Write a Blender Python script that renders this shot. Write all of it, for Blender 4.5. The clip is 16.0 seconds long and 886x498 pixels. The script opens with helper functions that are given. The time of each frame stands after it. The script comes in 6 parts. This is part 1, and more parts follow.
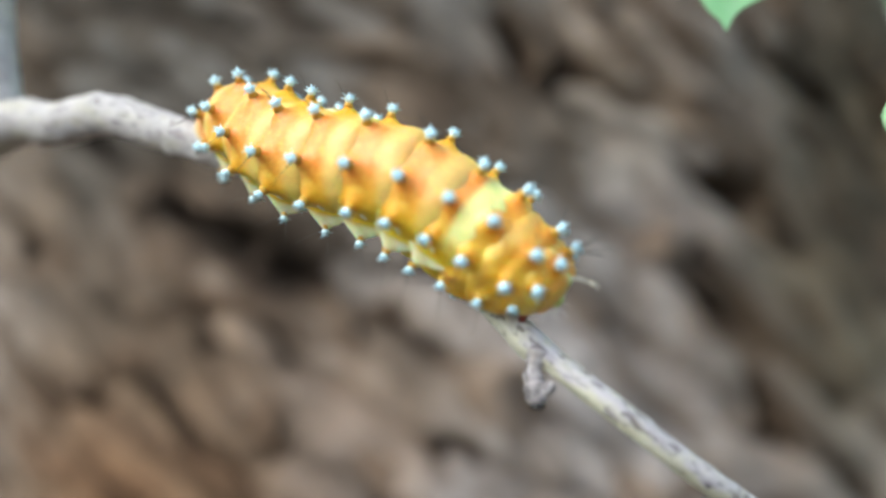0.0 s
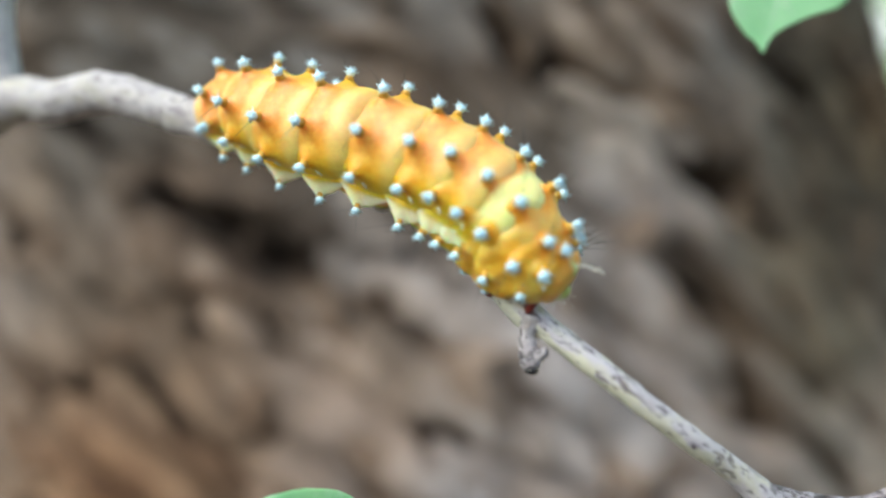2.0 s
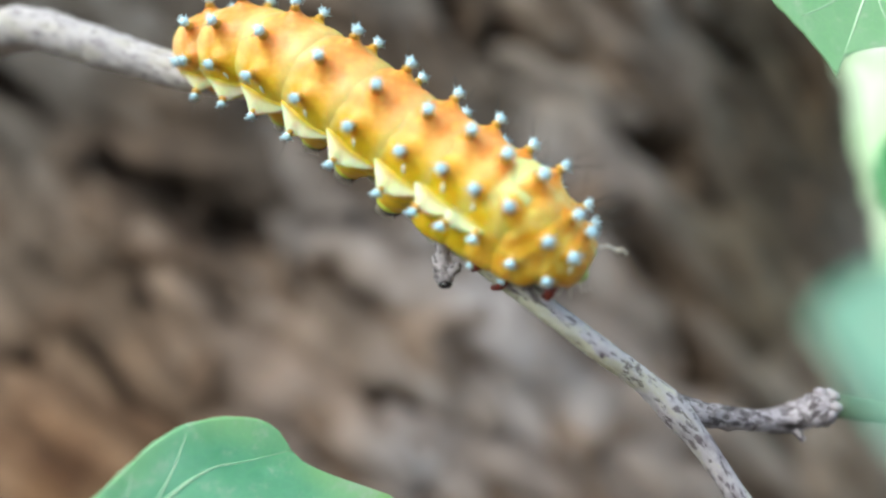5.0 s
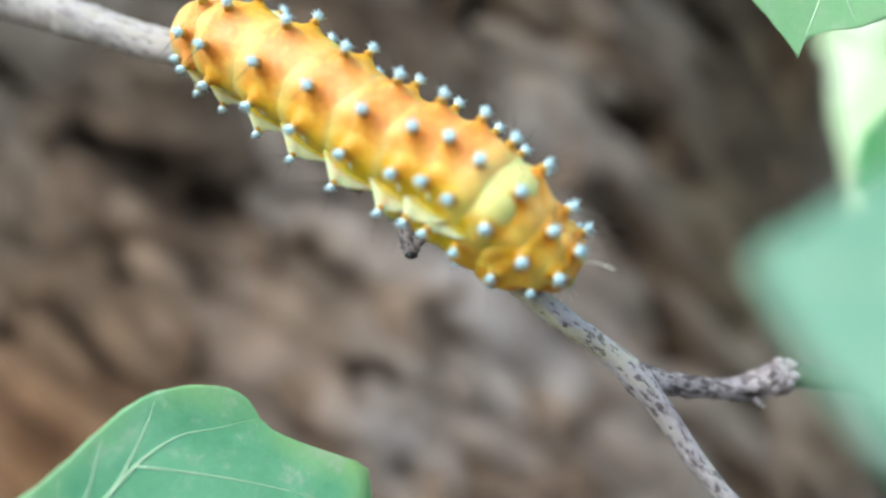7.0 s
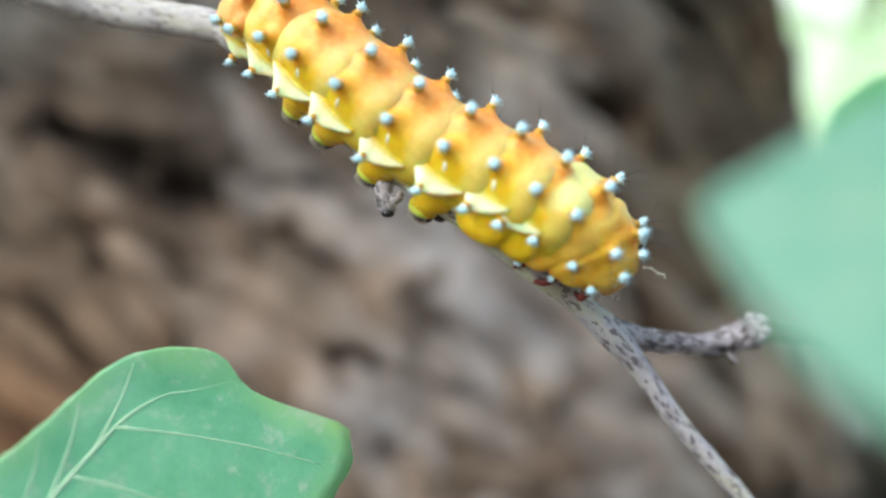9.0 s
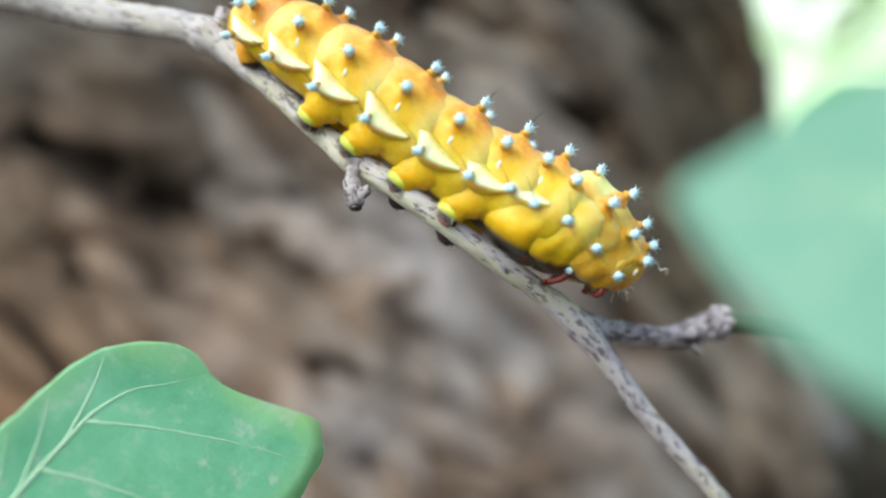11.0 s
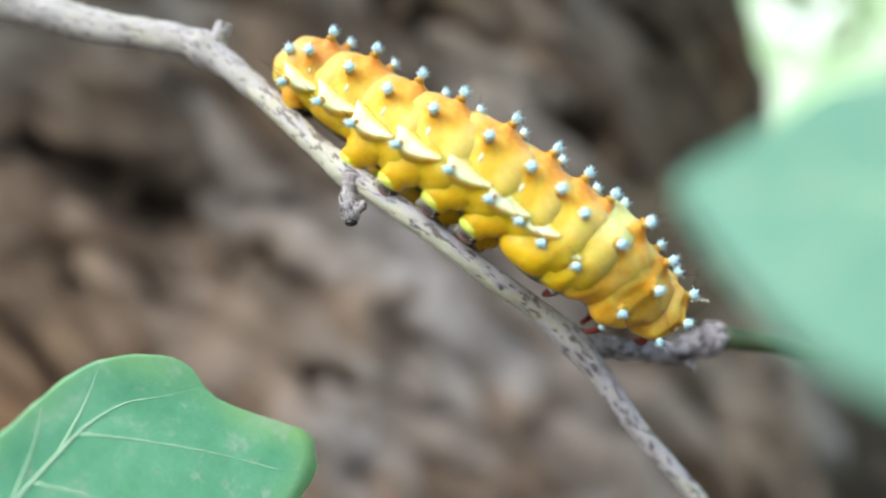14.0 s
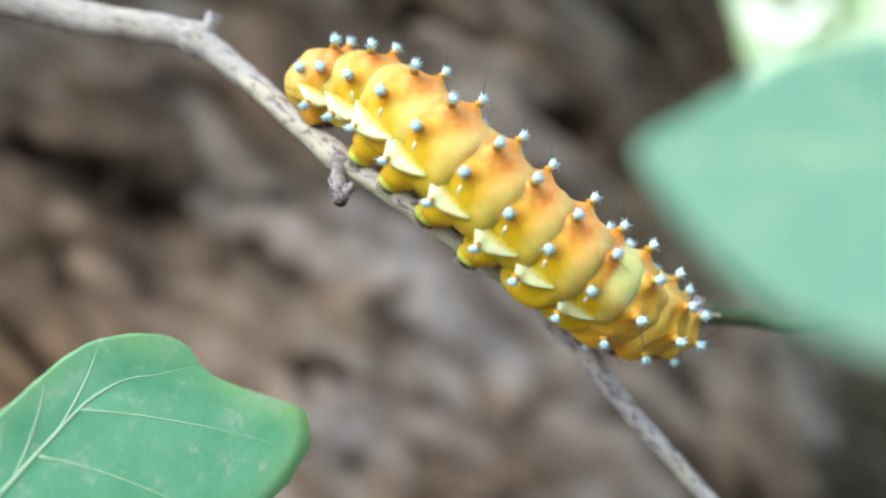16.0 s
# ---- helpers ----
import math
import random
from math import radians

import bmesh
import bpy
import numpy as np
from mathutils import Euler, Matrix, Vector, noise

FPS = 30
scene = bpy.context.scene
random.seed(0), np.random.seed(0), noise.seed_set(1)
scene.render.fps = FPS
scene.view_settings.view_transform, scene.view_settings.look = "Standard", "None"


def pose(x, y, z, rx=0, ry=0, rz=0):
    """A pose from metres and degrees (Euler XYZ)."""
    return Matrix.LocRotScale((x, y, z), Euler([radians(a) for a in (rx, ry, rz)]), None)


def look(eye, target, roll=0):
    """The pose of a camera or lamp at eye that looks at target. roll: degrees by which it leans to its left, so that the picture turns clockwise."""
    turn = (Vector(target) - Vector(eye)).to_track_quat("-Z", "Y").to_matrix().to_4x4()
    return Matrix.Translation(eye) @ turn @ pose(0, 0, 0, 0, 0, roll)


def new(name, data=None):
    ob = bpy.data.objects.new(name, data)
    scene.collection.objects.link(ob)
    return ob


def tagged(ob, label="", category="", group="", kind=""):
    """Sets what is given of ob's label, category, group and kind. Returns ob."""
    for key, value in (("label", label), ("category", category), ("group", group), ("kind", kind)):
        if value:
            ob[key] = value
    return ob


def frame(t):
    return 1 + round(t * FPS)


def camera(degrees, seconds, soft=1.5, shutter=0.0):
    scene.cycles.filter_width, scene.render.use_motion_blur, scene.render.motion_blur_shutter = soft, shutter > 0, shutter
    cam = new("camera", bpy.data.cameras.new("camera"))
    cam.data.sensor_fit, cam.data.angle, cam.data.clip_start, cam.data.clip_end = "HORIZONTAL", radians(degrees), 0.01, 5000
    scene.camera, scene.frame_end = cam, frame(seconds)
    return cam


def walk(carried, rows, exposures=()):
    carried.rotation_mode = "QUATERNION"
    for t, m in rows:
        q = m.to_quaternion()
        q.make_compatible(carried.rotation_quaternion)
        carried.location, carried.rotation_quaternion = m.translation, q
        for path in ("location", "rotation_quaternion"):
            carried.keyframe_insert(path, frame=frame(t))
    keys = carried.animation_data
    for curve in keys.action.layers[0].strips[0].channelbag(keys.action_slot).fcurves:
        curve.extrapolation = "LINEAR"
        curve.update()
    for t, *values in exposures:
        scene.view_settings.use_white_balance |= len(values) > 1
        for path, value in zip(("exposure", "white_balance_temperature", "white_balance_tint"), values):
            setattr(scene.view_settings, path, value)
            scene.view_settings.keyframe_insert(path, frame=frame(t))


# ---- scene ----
cam = camera(60, 16.0, soft=2.4)
cam.data.dof.use_dof = True
cam.data.dof.focus_distance = 0.157
cam.data.dof.aperture_fstop = 3.3

walk(cam, [
    (0, pose(-0.01291, 0.01138, 0.02271, 92.262, -0.737, 5.437)),
    (0.5, pose(-0.01285, 0.00920, 0.02217, 92.059, -1.041, 5.437)),
    (1, pose(-0.01402, 0.00982, 0.01907, 91.498, -1.047, 5.184)),
    (1.5, pose(-0.01522, 0.00968, 0.01571, 91.790, -0.438, 4.929)),
    (2, pose(-0.01504, 0.00628, 0.01750, 92.008, -0.897, 4.219)),
    (2.5, pose(-0.01705, 0.00368, 0.01374, 91.776, -0.881, 3.951)),
    (3, pose(-0.01355, 0.00406, 0.01306, 91.657, -0.860, 3.708)),
    (3.5, pose(-0.00912, 0.00556, 0.01297, 91.389, -1.047, 3.243)),
    (4, pose(-0.00934, 0.00821, 0.00956, 92.037, -0.565, 3.239)),
    (4.5, pose(-0.01117, 0.00694, 0.00916, 92.286, -0.361, 2.849)),
    (5, pose(-0.00502, 0.00419, 0.00330, 91.286, -0.279, 1.614)),
    (5.2, pose(-0.00206, 0.00036, 0.00285, 90.998, -0.016, 0.656)),
    (7.3, pose(-0.00076, 0.00246, 0.00161, 89.551, -0.421, 0.554)),
    (7.5, pose(-0.00047, 0.00096, -0.00105, 89.791, 0.064, 0.055)),
    (8, pose(0.00000, -0.00000, 0.00000, 90.000, -0.000, -0.000)),
    (8.2, pose(0.00018, 0.00073, -0.00236, 89.249, -0.023, -0.541)),
    (10.3, pose(-0.00182, 0.00041, -0.00904, 90.306, 1.099, -1.079)),
    (10.5, pose(0.00052, -0.00077, -0.01073, 90.669, 1.197, -1.239)),
    (11, pose(0.00290, -0.00218, -0.01065, 90.575, 1.176, -2.149)),
    (11.5, pose(0.00271, -0.00192, -0.01106, 90.177, 0.931, -1.939)),
    (12, pose(0.00000, -0.00264, -0.01050, 90.674, 1.149, -1.432)),
    (12.5, pose(-0.00122, -0.00433, -0.00871, 91.430, 0.785, -1.535)),
    (13, pose(0.00069, -0.00551, -0.00692, 91.613, 0.251, -2.112)),
    (13.5, pose(0.00350, -0.00485, -0.00771, 91.857, 0.983, -2.598)),
    (14, pose(0.00327, -0.00294, -0.00886, 91.076, 0.639, -2.410)),
    (14.5, pose(0.00474, -0.00434, -0.01041, 91.199, 1.123, -2.786)),
    (15, pose(0.00529, -0.00539, -0.01012, 91.346, 0.823, -2.879)),
    (15.5, pose(0.00433, -0.00662, -0.01029, 91.479, 0.855, -2.820)),
    (16, pose(0.00390, -0.00882, -0.01419, 91.283, 1.529, -3.029)),
], exposures=[(0, 0.84, 6100, -2), (16, 0.84, 6100, -2)])

# ---- light ----
SUN_ELEVATION, SUN_AZIMUTH = 47, 226
world = bpy.data.worlds.new("sky")
scene.world = world
world.use_nodes = True
wn = world.node_tree.nodes
sky = wn.new("ShaderNodeTexSky")
sky.sky_type = "NISHITA"
sky.sun_disc = False
sky.sun_elevation, sky.sun_rotation = radians(SUN_ELEVATION), radians(SUN_AZIMUTH)
sky.air_density, sky.dust_density, sky.ozone_density = 1.0, 2.5, 0.6
wn["Background"].inputs["Strength"].default_value = 0.15
world.node_tree.links.new(sky.outputs[0], wn["Background"].inputs["Color"])

sun = new("sun", bpy.data.lights.new("sun", "SUN"))
sun.data.energy, sun.data.angle, sun.data.color = 1.6, radians(60), (1.0, 0.95, 0.87)
away = Vector((math.sin(radians(SUN_AZIMUTH)) * math.cos(radians(SUN_ELEVATION)),
               math.cos(radians(SUN_AZIMUTH)) * math.cos(radians(SUN_ELEVATION)), math.sin(radians(SUN_ELEVATION))))
sun.matrix_world = look(away * 5, (0, 0, 0))


# ---- materials ----
def material(name, rough=0.6, **inputs):
    m = bpy.data.materials.new(name)
    m.use_nodes = True
    b = m.node_tree.nodes["Principled BSDF"]
    b.inputs["Roughness"].default_value = rough
    for key, value in inputs.items():
        b.inputs[key.replace("_", " ")].default_value = value
    return m, m.node_tree.nodes, m.node_tree.links, b


def noise_node(n, l, scale, detail=4.0, coord="Object", stretch=None, rough=0.55):
    tc = n.new("ShaderNodeTexCoord")
    tex = n.new("ShaderNodeTexNoise")
    tex.inputs["Scale"].default_value, tex.inputs["Detail"].default_value = scale, detail
    tex.inputs["Roughness"].default_value = rough
    if stretch:
        mp = n.new("ShaderNodeMapping")
        mp.inputs["Scale"].default_value = stretch
        l.new(tc.outputs[coord], mp.inputs["Vector"])
        l.new(mp.outputs[0], tex.inputs["Vector"])
    else:
        l.new(tc.outputs[coord], tex.inputs["Vector"])
    return tex


def ramp(n, l, source, *stops):
    r = n.new("ShaderNodeValToRGB")
    while len(r.color_ramp.elements) < len(stops):
        r.color_ramp.elements.new(0.5)
    for e, (at, colour) in zip(r.color_ramp.elements, stops):
        e.position, e.color = at, (*colour, 1)
    l.new(source, r.inputs[0])
    return r


def mix(n, l, a, b, factor, blend="MIX"):
    m = n.new("ShaderNodeMix")
    m.data_type, m.blend_type = "RGBA", blend
    for value, socket in ((a, m.inputs["A"]), (b, m.inputs["B"]), (factor, m.inputs[0])):
        if isinstance(value, bpy.types.NodeSocket):
            l.new(value, socket)
        elif isinstance(value, tuple):
            socket.default_value = (*value, 1)
        else:
            socket.default_value = value
    return m.outputs["Result"]


def relief(n, l, b, source, distance, strength=0.6):
    bump = n.new("ShaderNodeBump")
    bump.inputs["Strength"].default_value, bump.inputs["Distance"].default_value = strength, distance
    l.new(source, bump.inputs["Height"])
    l.new(bump.outputs[0], b.inputs["Normal"])


def skin_material(name, pale):
    m, n, l, b = material(name, 0.34, Subsurface_Weight=0.7, Subsurface_Scale=0.0026)
    b.inputs["Subsurface Radius"].default_value = (1.0, 0.5, 0.2)
    b.inputs["Specular IOR Level"].default_value = 0.36
    at = n.new("ShaderNodeAttribute")
    at.attribute_name = "tint"
    sep = n.new("ShaderNodeSeparateColor")
    l.new(at.outputs["Color"], sep.inputs[0])
    blotch = noise_node(n, l, 200, 6, rough=0.65)
    fine = noise_node(n, l, 1500, 3)
    side = ramp(n, l, blotch.outputs[0], (0.3, (0.68, 0.40, 0.003)), (0.7, (0.83, 0.57, 0.014)))
    back = ramp(n, l, blotch.outputs[0], (0.3, (0.77, 0.26, 0.02)), (0.7, (0.86, 0.42, 0.14)))
    c = mix(n, l, side.outputs[0], back.outputs[0], sep.outputs[0])
    c = mix(n, l, c, (0.70, 0.20, 0.008), sep.outputs[1])
    cloud = noise_node(n, l, 420, 5, rough=0.7)
    wash = ramp(n, l, cloud.outputs[0], (0.50, (0, 0, 0)), (0.74, (0.45, 0.45, 0.45)))
    c = mix(n, l, c, (0.93, 0.72, 0.10), wash.outputs[0])
    c = mix(n, l, c, pale, sep.outputs[2])
    # near-black belly: shade between body and twig painted into the skin
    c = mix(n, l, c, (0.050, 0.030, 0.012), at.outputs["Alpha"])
    freckle = ramp(n, l, fine.outputs[0], (0.25, (0.90, 0.86, 0.78)), (0.6, (1, 1, 1)))
    c = mix(n, l, c, freckle.outputs[0], 0.8, "MULTIPLY")
    l.new(c, b.inputs["Base Color"])
    relief(n, l, b, fine.outputs[0], 0.0002, 0.22)
    return m


def plain(name, low, high, scale, rough=0.5, depth=0.0, **inputs):
    m, n, l, b = material(name, rough, **inputs)
    tex = noise_node(n, l, scale, 5)
    l.new(ramp(n, l, tex.outputs[0], (0.3, low), (0.7, high)).outputs[0], b.inputs["Base Color"])
    if depth:
        relief(n, l, b, tex.outputs[0], depth)
    return m


def grain_noise(n, l, scale, detail, stretch):
    """Noise that runs along a tube: stretch is its length over its width."""
    at = n.new("ShaderNodeAttribute")
    at.attribute_name = "grain"
    mp = n.new("ShaderNodeMapping")
    mp.inputs["Scale"].default_value = (1, 1, 1 / stretch)
    tex = n.new("ShaderNodeTexNoise")
    tex.inputs["Scale"].default_value, tex.inputs["Detail"].default_value, tex.inputs["Roughness"].default_value = scale, detail, 0.65
    l.new(at.outputs["Vector"], mp.inputs["Vector"])
    l.new(mp.outputs[0], tex.inputs["Vector"])
    return tex


def twig_material(name, low, high, warm, dark, cut):
    m, n, l, b = material(name, 0.75)
    large = grain_noise(n, l, 6, 3, 2.0)
    fleck = grain_noise(n, l, 19, 8, 2.6)
    crack = grain_noise(n, l, 55, 3, 5)
    base = ramp(n, l, large.outputs[0], (0.32, low), (0.50, high), (0.64, warm))
    darks = ramp(n, l, fleck.outputs[0], (cut - 0.035, dark), (cut + 0.02, (1, 1, 1)))
    c = mix(n, l, base.outputs[0], darks.outputs[0], 0.8, "MULTIPLY")
    pale = ramp(n, l, crack.outputs[0], (0.58, (0, 0, 0)), (0.68, (0.8, 0.8, 0.8)))
    c = mix(n, l, c, (0.64, 0.60, 0.60), pale.outputs[0])
    l.new(c, b.inputs["Base Color"])
    relief(n, l, b, fleck.outputs[0], 0.0006, 0.9)
    return m


def bark_material(name, low, high):
    m, n, l, b = material(name, 0.9)
    at = n.new("ShaderNodeAttribute")
    at.attribute_name = "tint"
    sep = n.new("ShaderNodeSeparateColor")
    l.new(at.outputs["Color"], sep.inputs[0])
    geo = n.new("ShaderNodeNewGeometry")
    grain = n.new("ShaderNodeTexNoise")
    fine = n.new("ShaderNodeTexNoise")
    broad = n.new("ShaderNodeTexNoise")
    for tex, scale, detail in ((grain, 30, 5), (fine, 300, 5), (broad, 9, 3)):
        tex.inputs["Scale"].default_value, tex.inputs["Detail"].default_value = scale, detail
        l.new(geo.outputs["Position"], tex.inputs["Vector"])
    ridge = ramp(n, l, grain.outputs[0], (0.3, low), (0.7, high))
    # furrow colour: brown inner bark, taken near black as painted shade
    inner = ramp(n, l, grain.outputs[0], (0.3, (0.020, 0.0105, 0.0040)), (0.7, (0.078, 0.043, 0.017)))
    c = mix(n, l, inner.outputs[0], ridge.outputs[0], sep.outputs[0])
    info = n.new("ShaderNodeObjectInfo")
    tone = ramp(n, l, info.outputs["Random"], (0.0, (0.75, 0.71, 0.66)), (0.5, (0.95, 0.92, 0.90)), (1.0, (1.08, 1.06, 1.06)))
    c = mix(n, l, c, tone.outputs[0], 1.0, "MULTIPLY")
    warm = ramp(n, l, broad.outputs[0], (0.41, (1, 1, 1)), (0.61, (1.0, 0.86, 0.72)))
    c = mix(n, l, c, warm.outputs[0], 1.0, "MULTIPLY")
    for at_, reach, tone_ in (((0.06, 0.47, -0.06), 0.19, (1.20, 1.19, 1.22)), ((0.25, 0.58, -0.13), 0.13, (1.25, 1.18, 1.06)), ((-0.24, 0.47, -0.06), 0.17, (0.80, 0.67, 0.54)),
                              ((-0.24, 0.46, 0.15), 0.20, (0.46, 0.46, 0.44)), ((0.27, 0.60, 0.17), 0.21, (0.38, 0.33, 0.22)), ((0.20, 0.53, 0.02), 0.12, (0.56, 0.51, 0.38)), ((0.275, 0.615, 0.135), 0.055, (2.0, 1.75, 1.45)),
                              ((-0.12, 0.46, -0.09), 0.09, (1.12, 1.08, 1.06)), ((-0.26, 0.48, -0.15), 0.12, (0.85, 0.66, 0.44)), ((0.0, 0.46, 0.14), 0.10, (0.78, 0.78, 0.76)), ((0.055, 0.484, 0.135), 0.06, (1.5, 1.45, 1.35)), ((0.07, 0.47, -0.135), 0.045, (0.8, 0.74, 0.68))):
        # light and shade painted on the bark in patches, plus rusty and olive tints
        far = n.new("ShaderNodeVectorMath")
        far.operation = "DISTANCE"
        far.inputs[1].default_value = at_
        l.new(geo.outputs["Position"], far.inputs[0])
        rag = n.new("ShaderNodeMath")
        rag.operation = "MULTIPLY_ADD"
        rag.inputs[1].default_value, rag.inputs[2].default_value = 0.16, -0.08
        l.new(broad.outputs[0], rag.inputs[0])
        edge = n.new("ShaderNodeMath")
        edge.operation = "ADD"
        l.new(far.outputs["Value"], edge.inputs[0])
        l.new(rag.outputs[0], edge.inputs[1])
        light_and_tint = ramp(n, l, edge.outputs[0], (reach * 0.35, tone_), (reach * 1.15, (1, 1, 1)))
        c = mix(n, l, c, light_and_tint.outputs[0], 1.0, "MULTIPLY")
    speck = ramp(n, l, fine.outputs[0], (0.3, (0.75, 0.75, 0.75)), (0.65, (1, 1, 1)))
    c = mix(n, l, c, speck.outputs[0], 0.8, "MULTIPLY")
    l.new(c, b.inputs["Base Color"])
    relief(n, l, b, fine.outputs[0], 0.003, 0.7)
    return m


def leaf_material(name, low, high, gloss=0.45, yellow=0.0):
    m, n, l, b = material(name, gloss, Transmission_Weight=0.0)
    b.inputs["Specular IOR Level"].default_value = 0.6
    large = noise_node(n, l, 70, 6, rough=0.68)
    cells = n.new("ShaderNodeTexVoronoi")
    cells.feature = "DISTANCE_TO_EDGE"
    cells.inputs["Scale"].default_value = 420
    tc = n.new("ShaderNodeTexCoord")
    l.new(tc.outputs["Object"], cells.inputs["Vector"])
    c = ramp(n, l, large.outputs[0], (0.3, low), (0.7, high))
    net = ramp(n, l, cells.outputs["Distance"], (0.0, (1.12, 1.12, 1.0)), (0.08, (1, 1, 1)))
    c2 = mix(n, l, c.outputs[0], net.outputs[0], 0.8, "MULTIPLY")
    at = n.new("ShaderNodeAttribute")
    at.attribute_name = "rim"
    c2 = mix(n, l, c2, tuple(min(1, v * k) for v, k in zip(high, (1 + 0.5 * yellow, 1 + 0.08 * yellow, 1 - 0.4 * yellow))), at.outputs["Fac"])
    dust = noise_node(n, l, 240, 5, rough=0.7)
    spots = ramp(n, l, dust.outputs[0], (0.54, (0, 0, 0)), (0.70, (0.75, 0.75, 0.75)))
    c2 = mix(n, l, c2, (0.55, 0.62, 0.50), spots.outputs[0])
    l.new(c2, b.inputs["Base Color"])
    relief(n, l, b, cells.outputs["Distance"], 0.0003, 0.35)
    thin = n.new("ShaderNodeBsdfTranslucent")
    thin.inputs["Color"].default_value = (*[min(1, v * 1.6) for v in high], 1)
    both = n.new("ShaderNodeMixShader")
    both.inputs[0].default_value = 0.3
    out = n["Material Output"]
    l.new(b.outputs[0], both.inputs[1])
    l.new(thin.outputs[0], both.inputs[2])
    l.new(both.outputs[0], out.inputs["Surface"])
    return m


SKIN = skin_material("caterpillar_skin", (0.84, 0.83, 0.34))
FOLD = skin_material("side_fold_skin", (0.97, 0.92, 0.58))
BLUE = plain("tubercle_blue", (0.50, 0.79, 0.96), (0.76, 0.92, 0.99), 900, 0.3)
STALK = plain("tubercle_stalk", (0.50, 0.27, 0.03), (0.68, 0.40, 0.06), 900, 0.5)
HAIR = plain("bristle_dark", (0.03, 0.025, 0.02), (0.06, 0.05, 0.04), 500, 0.5)
PALE_HAIR = plain("bristle_pale", (0.55, 0.50, 0.42), (0.75, 0.70, 0.60), 500, 0.5)
CREAM = plain("spiracle_cream", (0.85, 0.80, 0.62), (0.95, 0.93, 0.80), 900, 0.35)
PAD = plain("proleg_pad_green", (0.55, 0.58, 0.05), (0.72, 0.74, 0.12), 600, 0.4)
PINK = plain("proleg_sole_pink", (0.20, 0.065, 0.065), (0.36, 0.16, 0.15), 700, 0.45)
SOLE = plain("proleg_sole_dark", (0.012, 0.007, 0.008), (0.06, 0.02, 0.02), 1200, 0.5)
RED = plain("leg_red", (0.085, 0.009, 0.006), (0.20, 0.020, 0.011), 900, 0.45)
FACE = plain("face_green", (0.40, 0.46, 0.10), (0.60, 0.62, 0.25), 500, 0.4)
RUST = plain("face_rust", (0.26, 0.09, 0.012), (0.46, 0.34, 0.05), 500, 0.4)
EYE = plain("mandible_black", (0.01, 0.01, 0.01), (0.03, 0.02, 0.02), 500, 0.25)
TWIG = twig_material("twig_bark", (0.33, 0.28, 0.31), (0.56, 0.51, 0.54), (0.58, 0.54, 0.45), (0.18, 0.135, 0.15), 0.455)
OLD_TWIG = twig_material("old_twig_bark", (0.32, 0.28, 0.29), (0.51, 0.47, 0.47), (0.47, 0.43, 0.37), (0.45, 0.40, 0.41), 0.44)
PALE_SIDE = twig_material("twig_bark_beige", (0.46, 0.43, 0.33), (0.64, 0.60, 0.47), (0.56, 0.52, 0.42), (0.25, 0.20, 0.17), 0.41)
SPUR = twig_material("spur_grey", (0.24, 0.20, 0.21), (0.48, 0.43, 0.44), (0.36, 0.31, 0.30), (0.07, 0.05, 0.055), 0.46)
DARK_TWIG = twig_material("side_branch_bark", (0.075, 0.055, 0.055), (0.40, 0.355, 0.385), (0.22, 0.18, 0.18), (0.10, 0.07, 0.07), 0.49)
SHOOT = plain("green_shoot", (0.030, 0.05, 0.022), (0.075, 0.10, 0.045), 120, 0.5)
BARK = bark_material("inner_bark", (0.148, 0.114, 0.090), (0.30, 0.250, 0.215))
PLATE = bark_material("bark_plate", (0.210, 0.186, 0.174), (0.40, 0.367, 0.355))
LEAF = leaf_material("leaf_green", (0.115, 0.37, 0.19), (0.27, 0.57, 0.365), yellow=1.0)
LEAF_PALE = leaf_material("leaf_pale_green", (0.17, 0.36, 0.255), (0.23, 0.43, 0.325))
LEAF_LIGHT = leaf_material("leaf_light_green", (0.20, 0.44, 0.20), (0.34, 0.56, 0.32))
LEAF_DEEP = leaf_material("leaf_deep_green", (0.10, 0.34, 0.11), (0.18, 0.46, 0.20))
DRY = plain("dry_undergrowth", (0.03, 0.024, 0.018), (0.09, 0.075, 0.05), 4, 0.8)
VEIN = plain("vein_pale", (0.36, 0.56, 0.36), (0.50, 0.66, 0.46), 300, 0.5)
SOIL = plain("soil", (0.035, 0.026, 0.018), (0.10, 0.075, 0.05), 6, 0.95, 0.02)
FOLIAGE = leaf_material("foliage_light", (0.20, 0.31, 0.10), (0.32, 0.44, 0.18))


# ---- builders ----
def mesh_of(name, bm, *mats):
    me = bpy.data.meshes.new(name)
    bm.normal_update()
    bm.to_mesh(me)
    bm.free()
    for m in mats:
        me.materials.append(m)
    me.polygons.foreach_set("use_smooth", [True] * len(me.polygons))
    return me


def part(name, bm, mats, parent, label=""):
    me = bm if isinstance(bm, bpy.types.Mesh) else mesh_of(name, bm, *(mats if isinstance(mats, tuple) else (mats,)))
    ob = new(name, me)
    ob.parent = parent
    return tagged(ob, label)


def thing(name, label, category, group="", kind="", at=(0, 0, 0)):
    ob = new(name)
    ob.location = at
    ob.empty_display_size = 0.01
    return tagged(ob, label, category, group, kind)


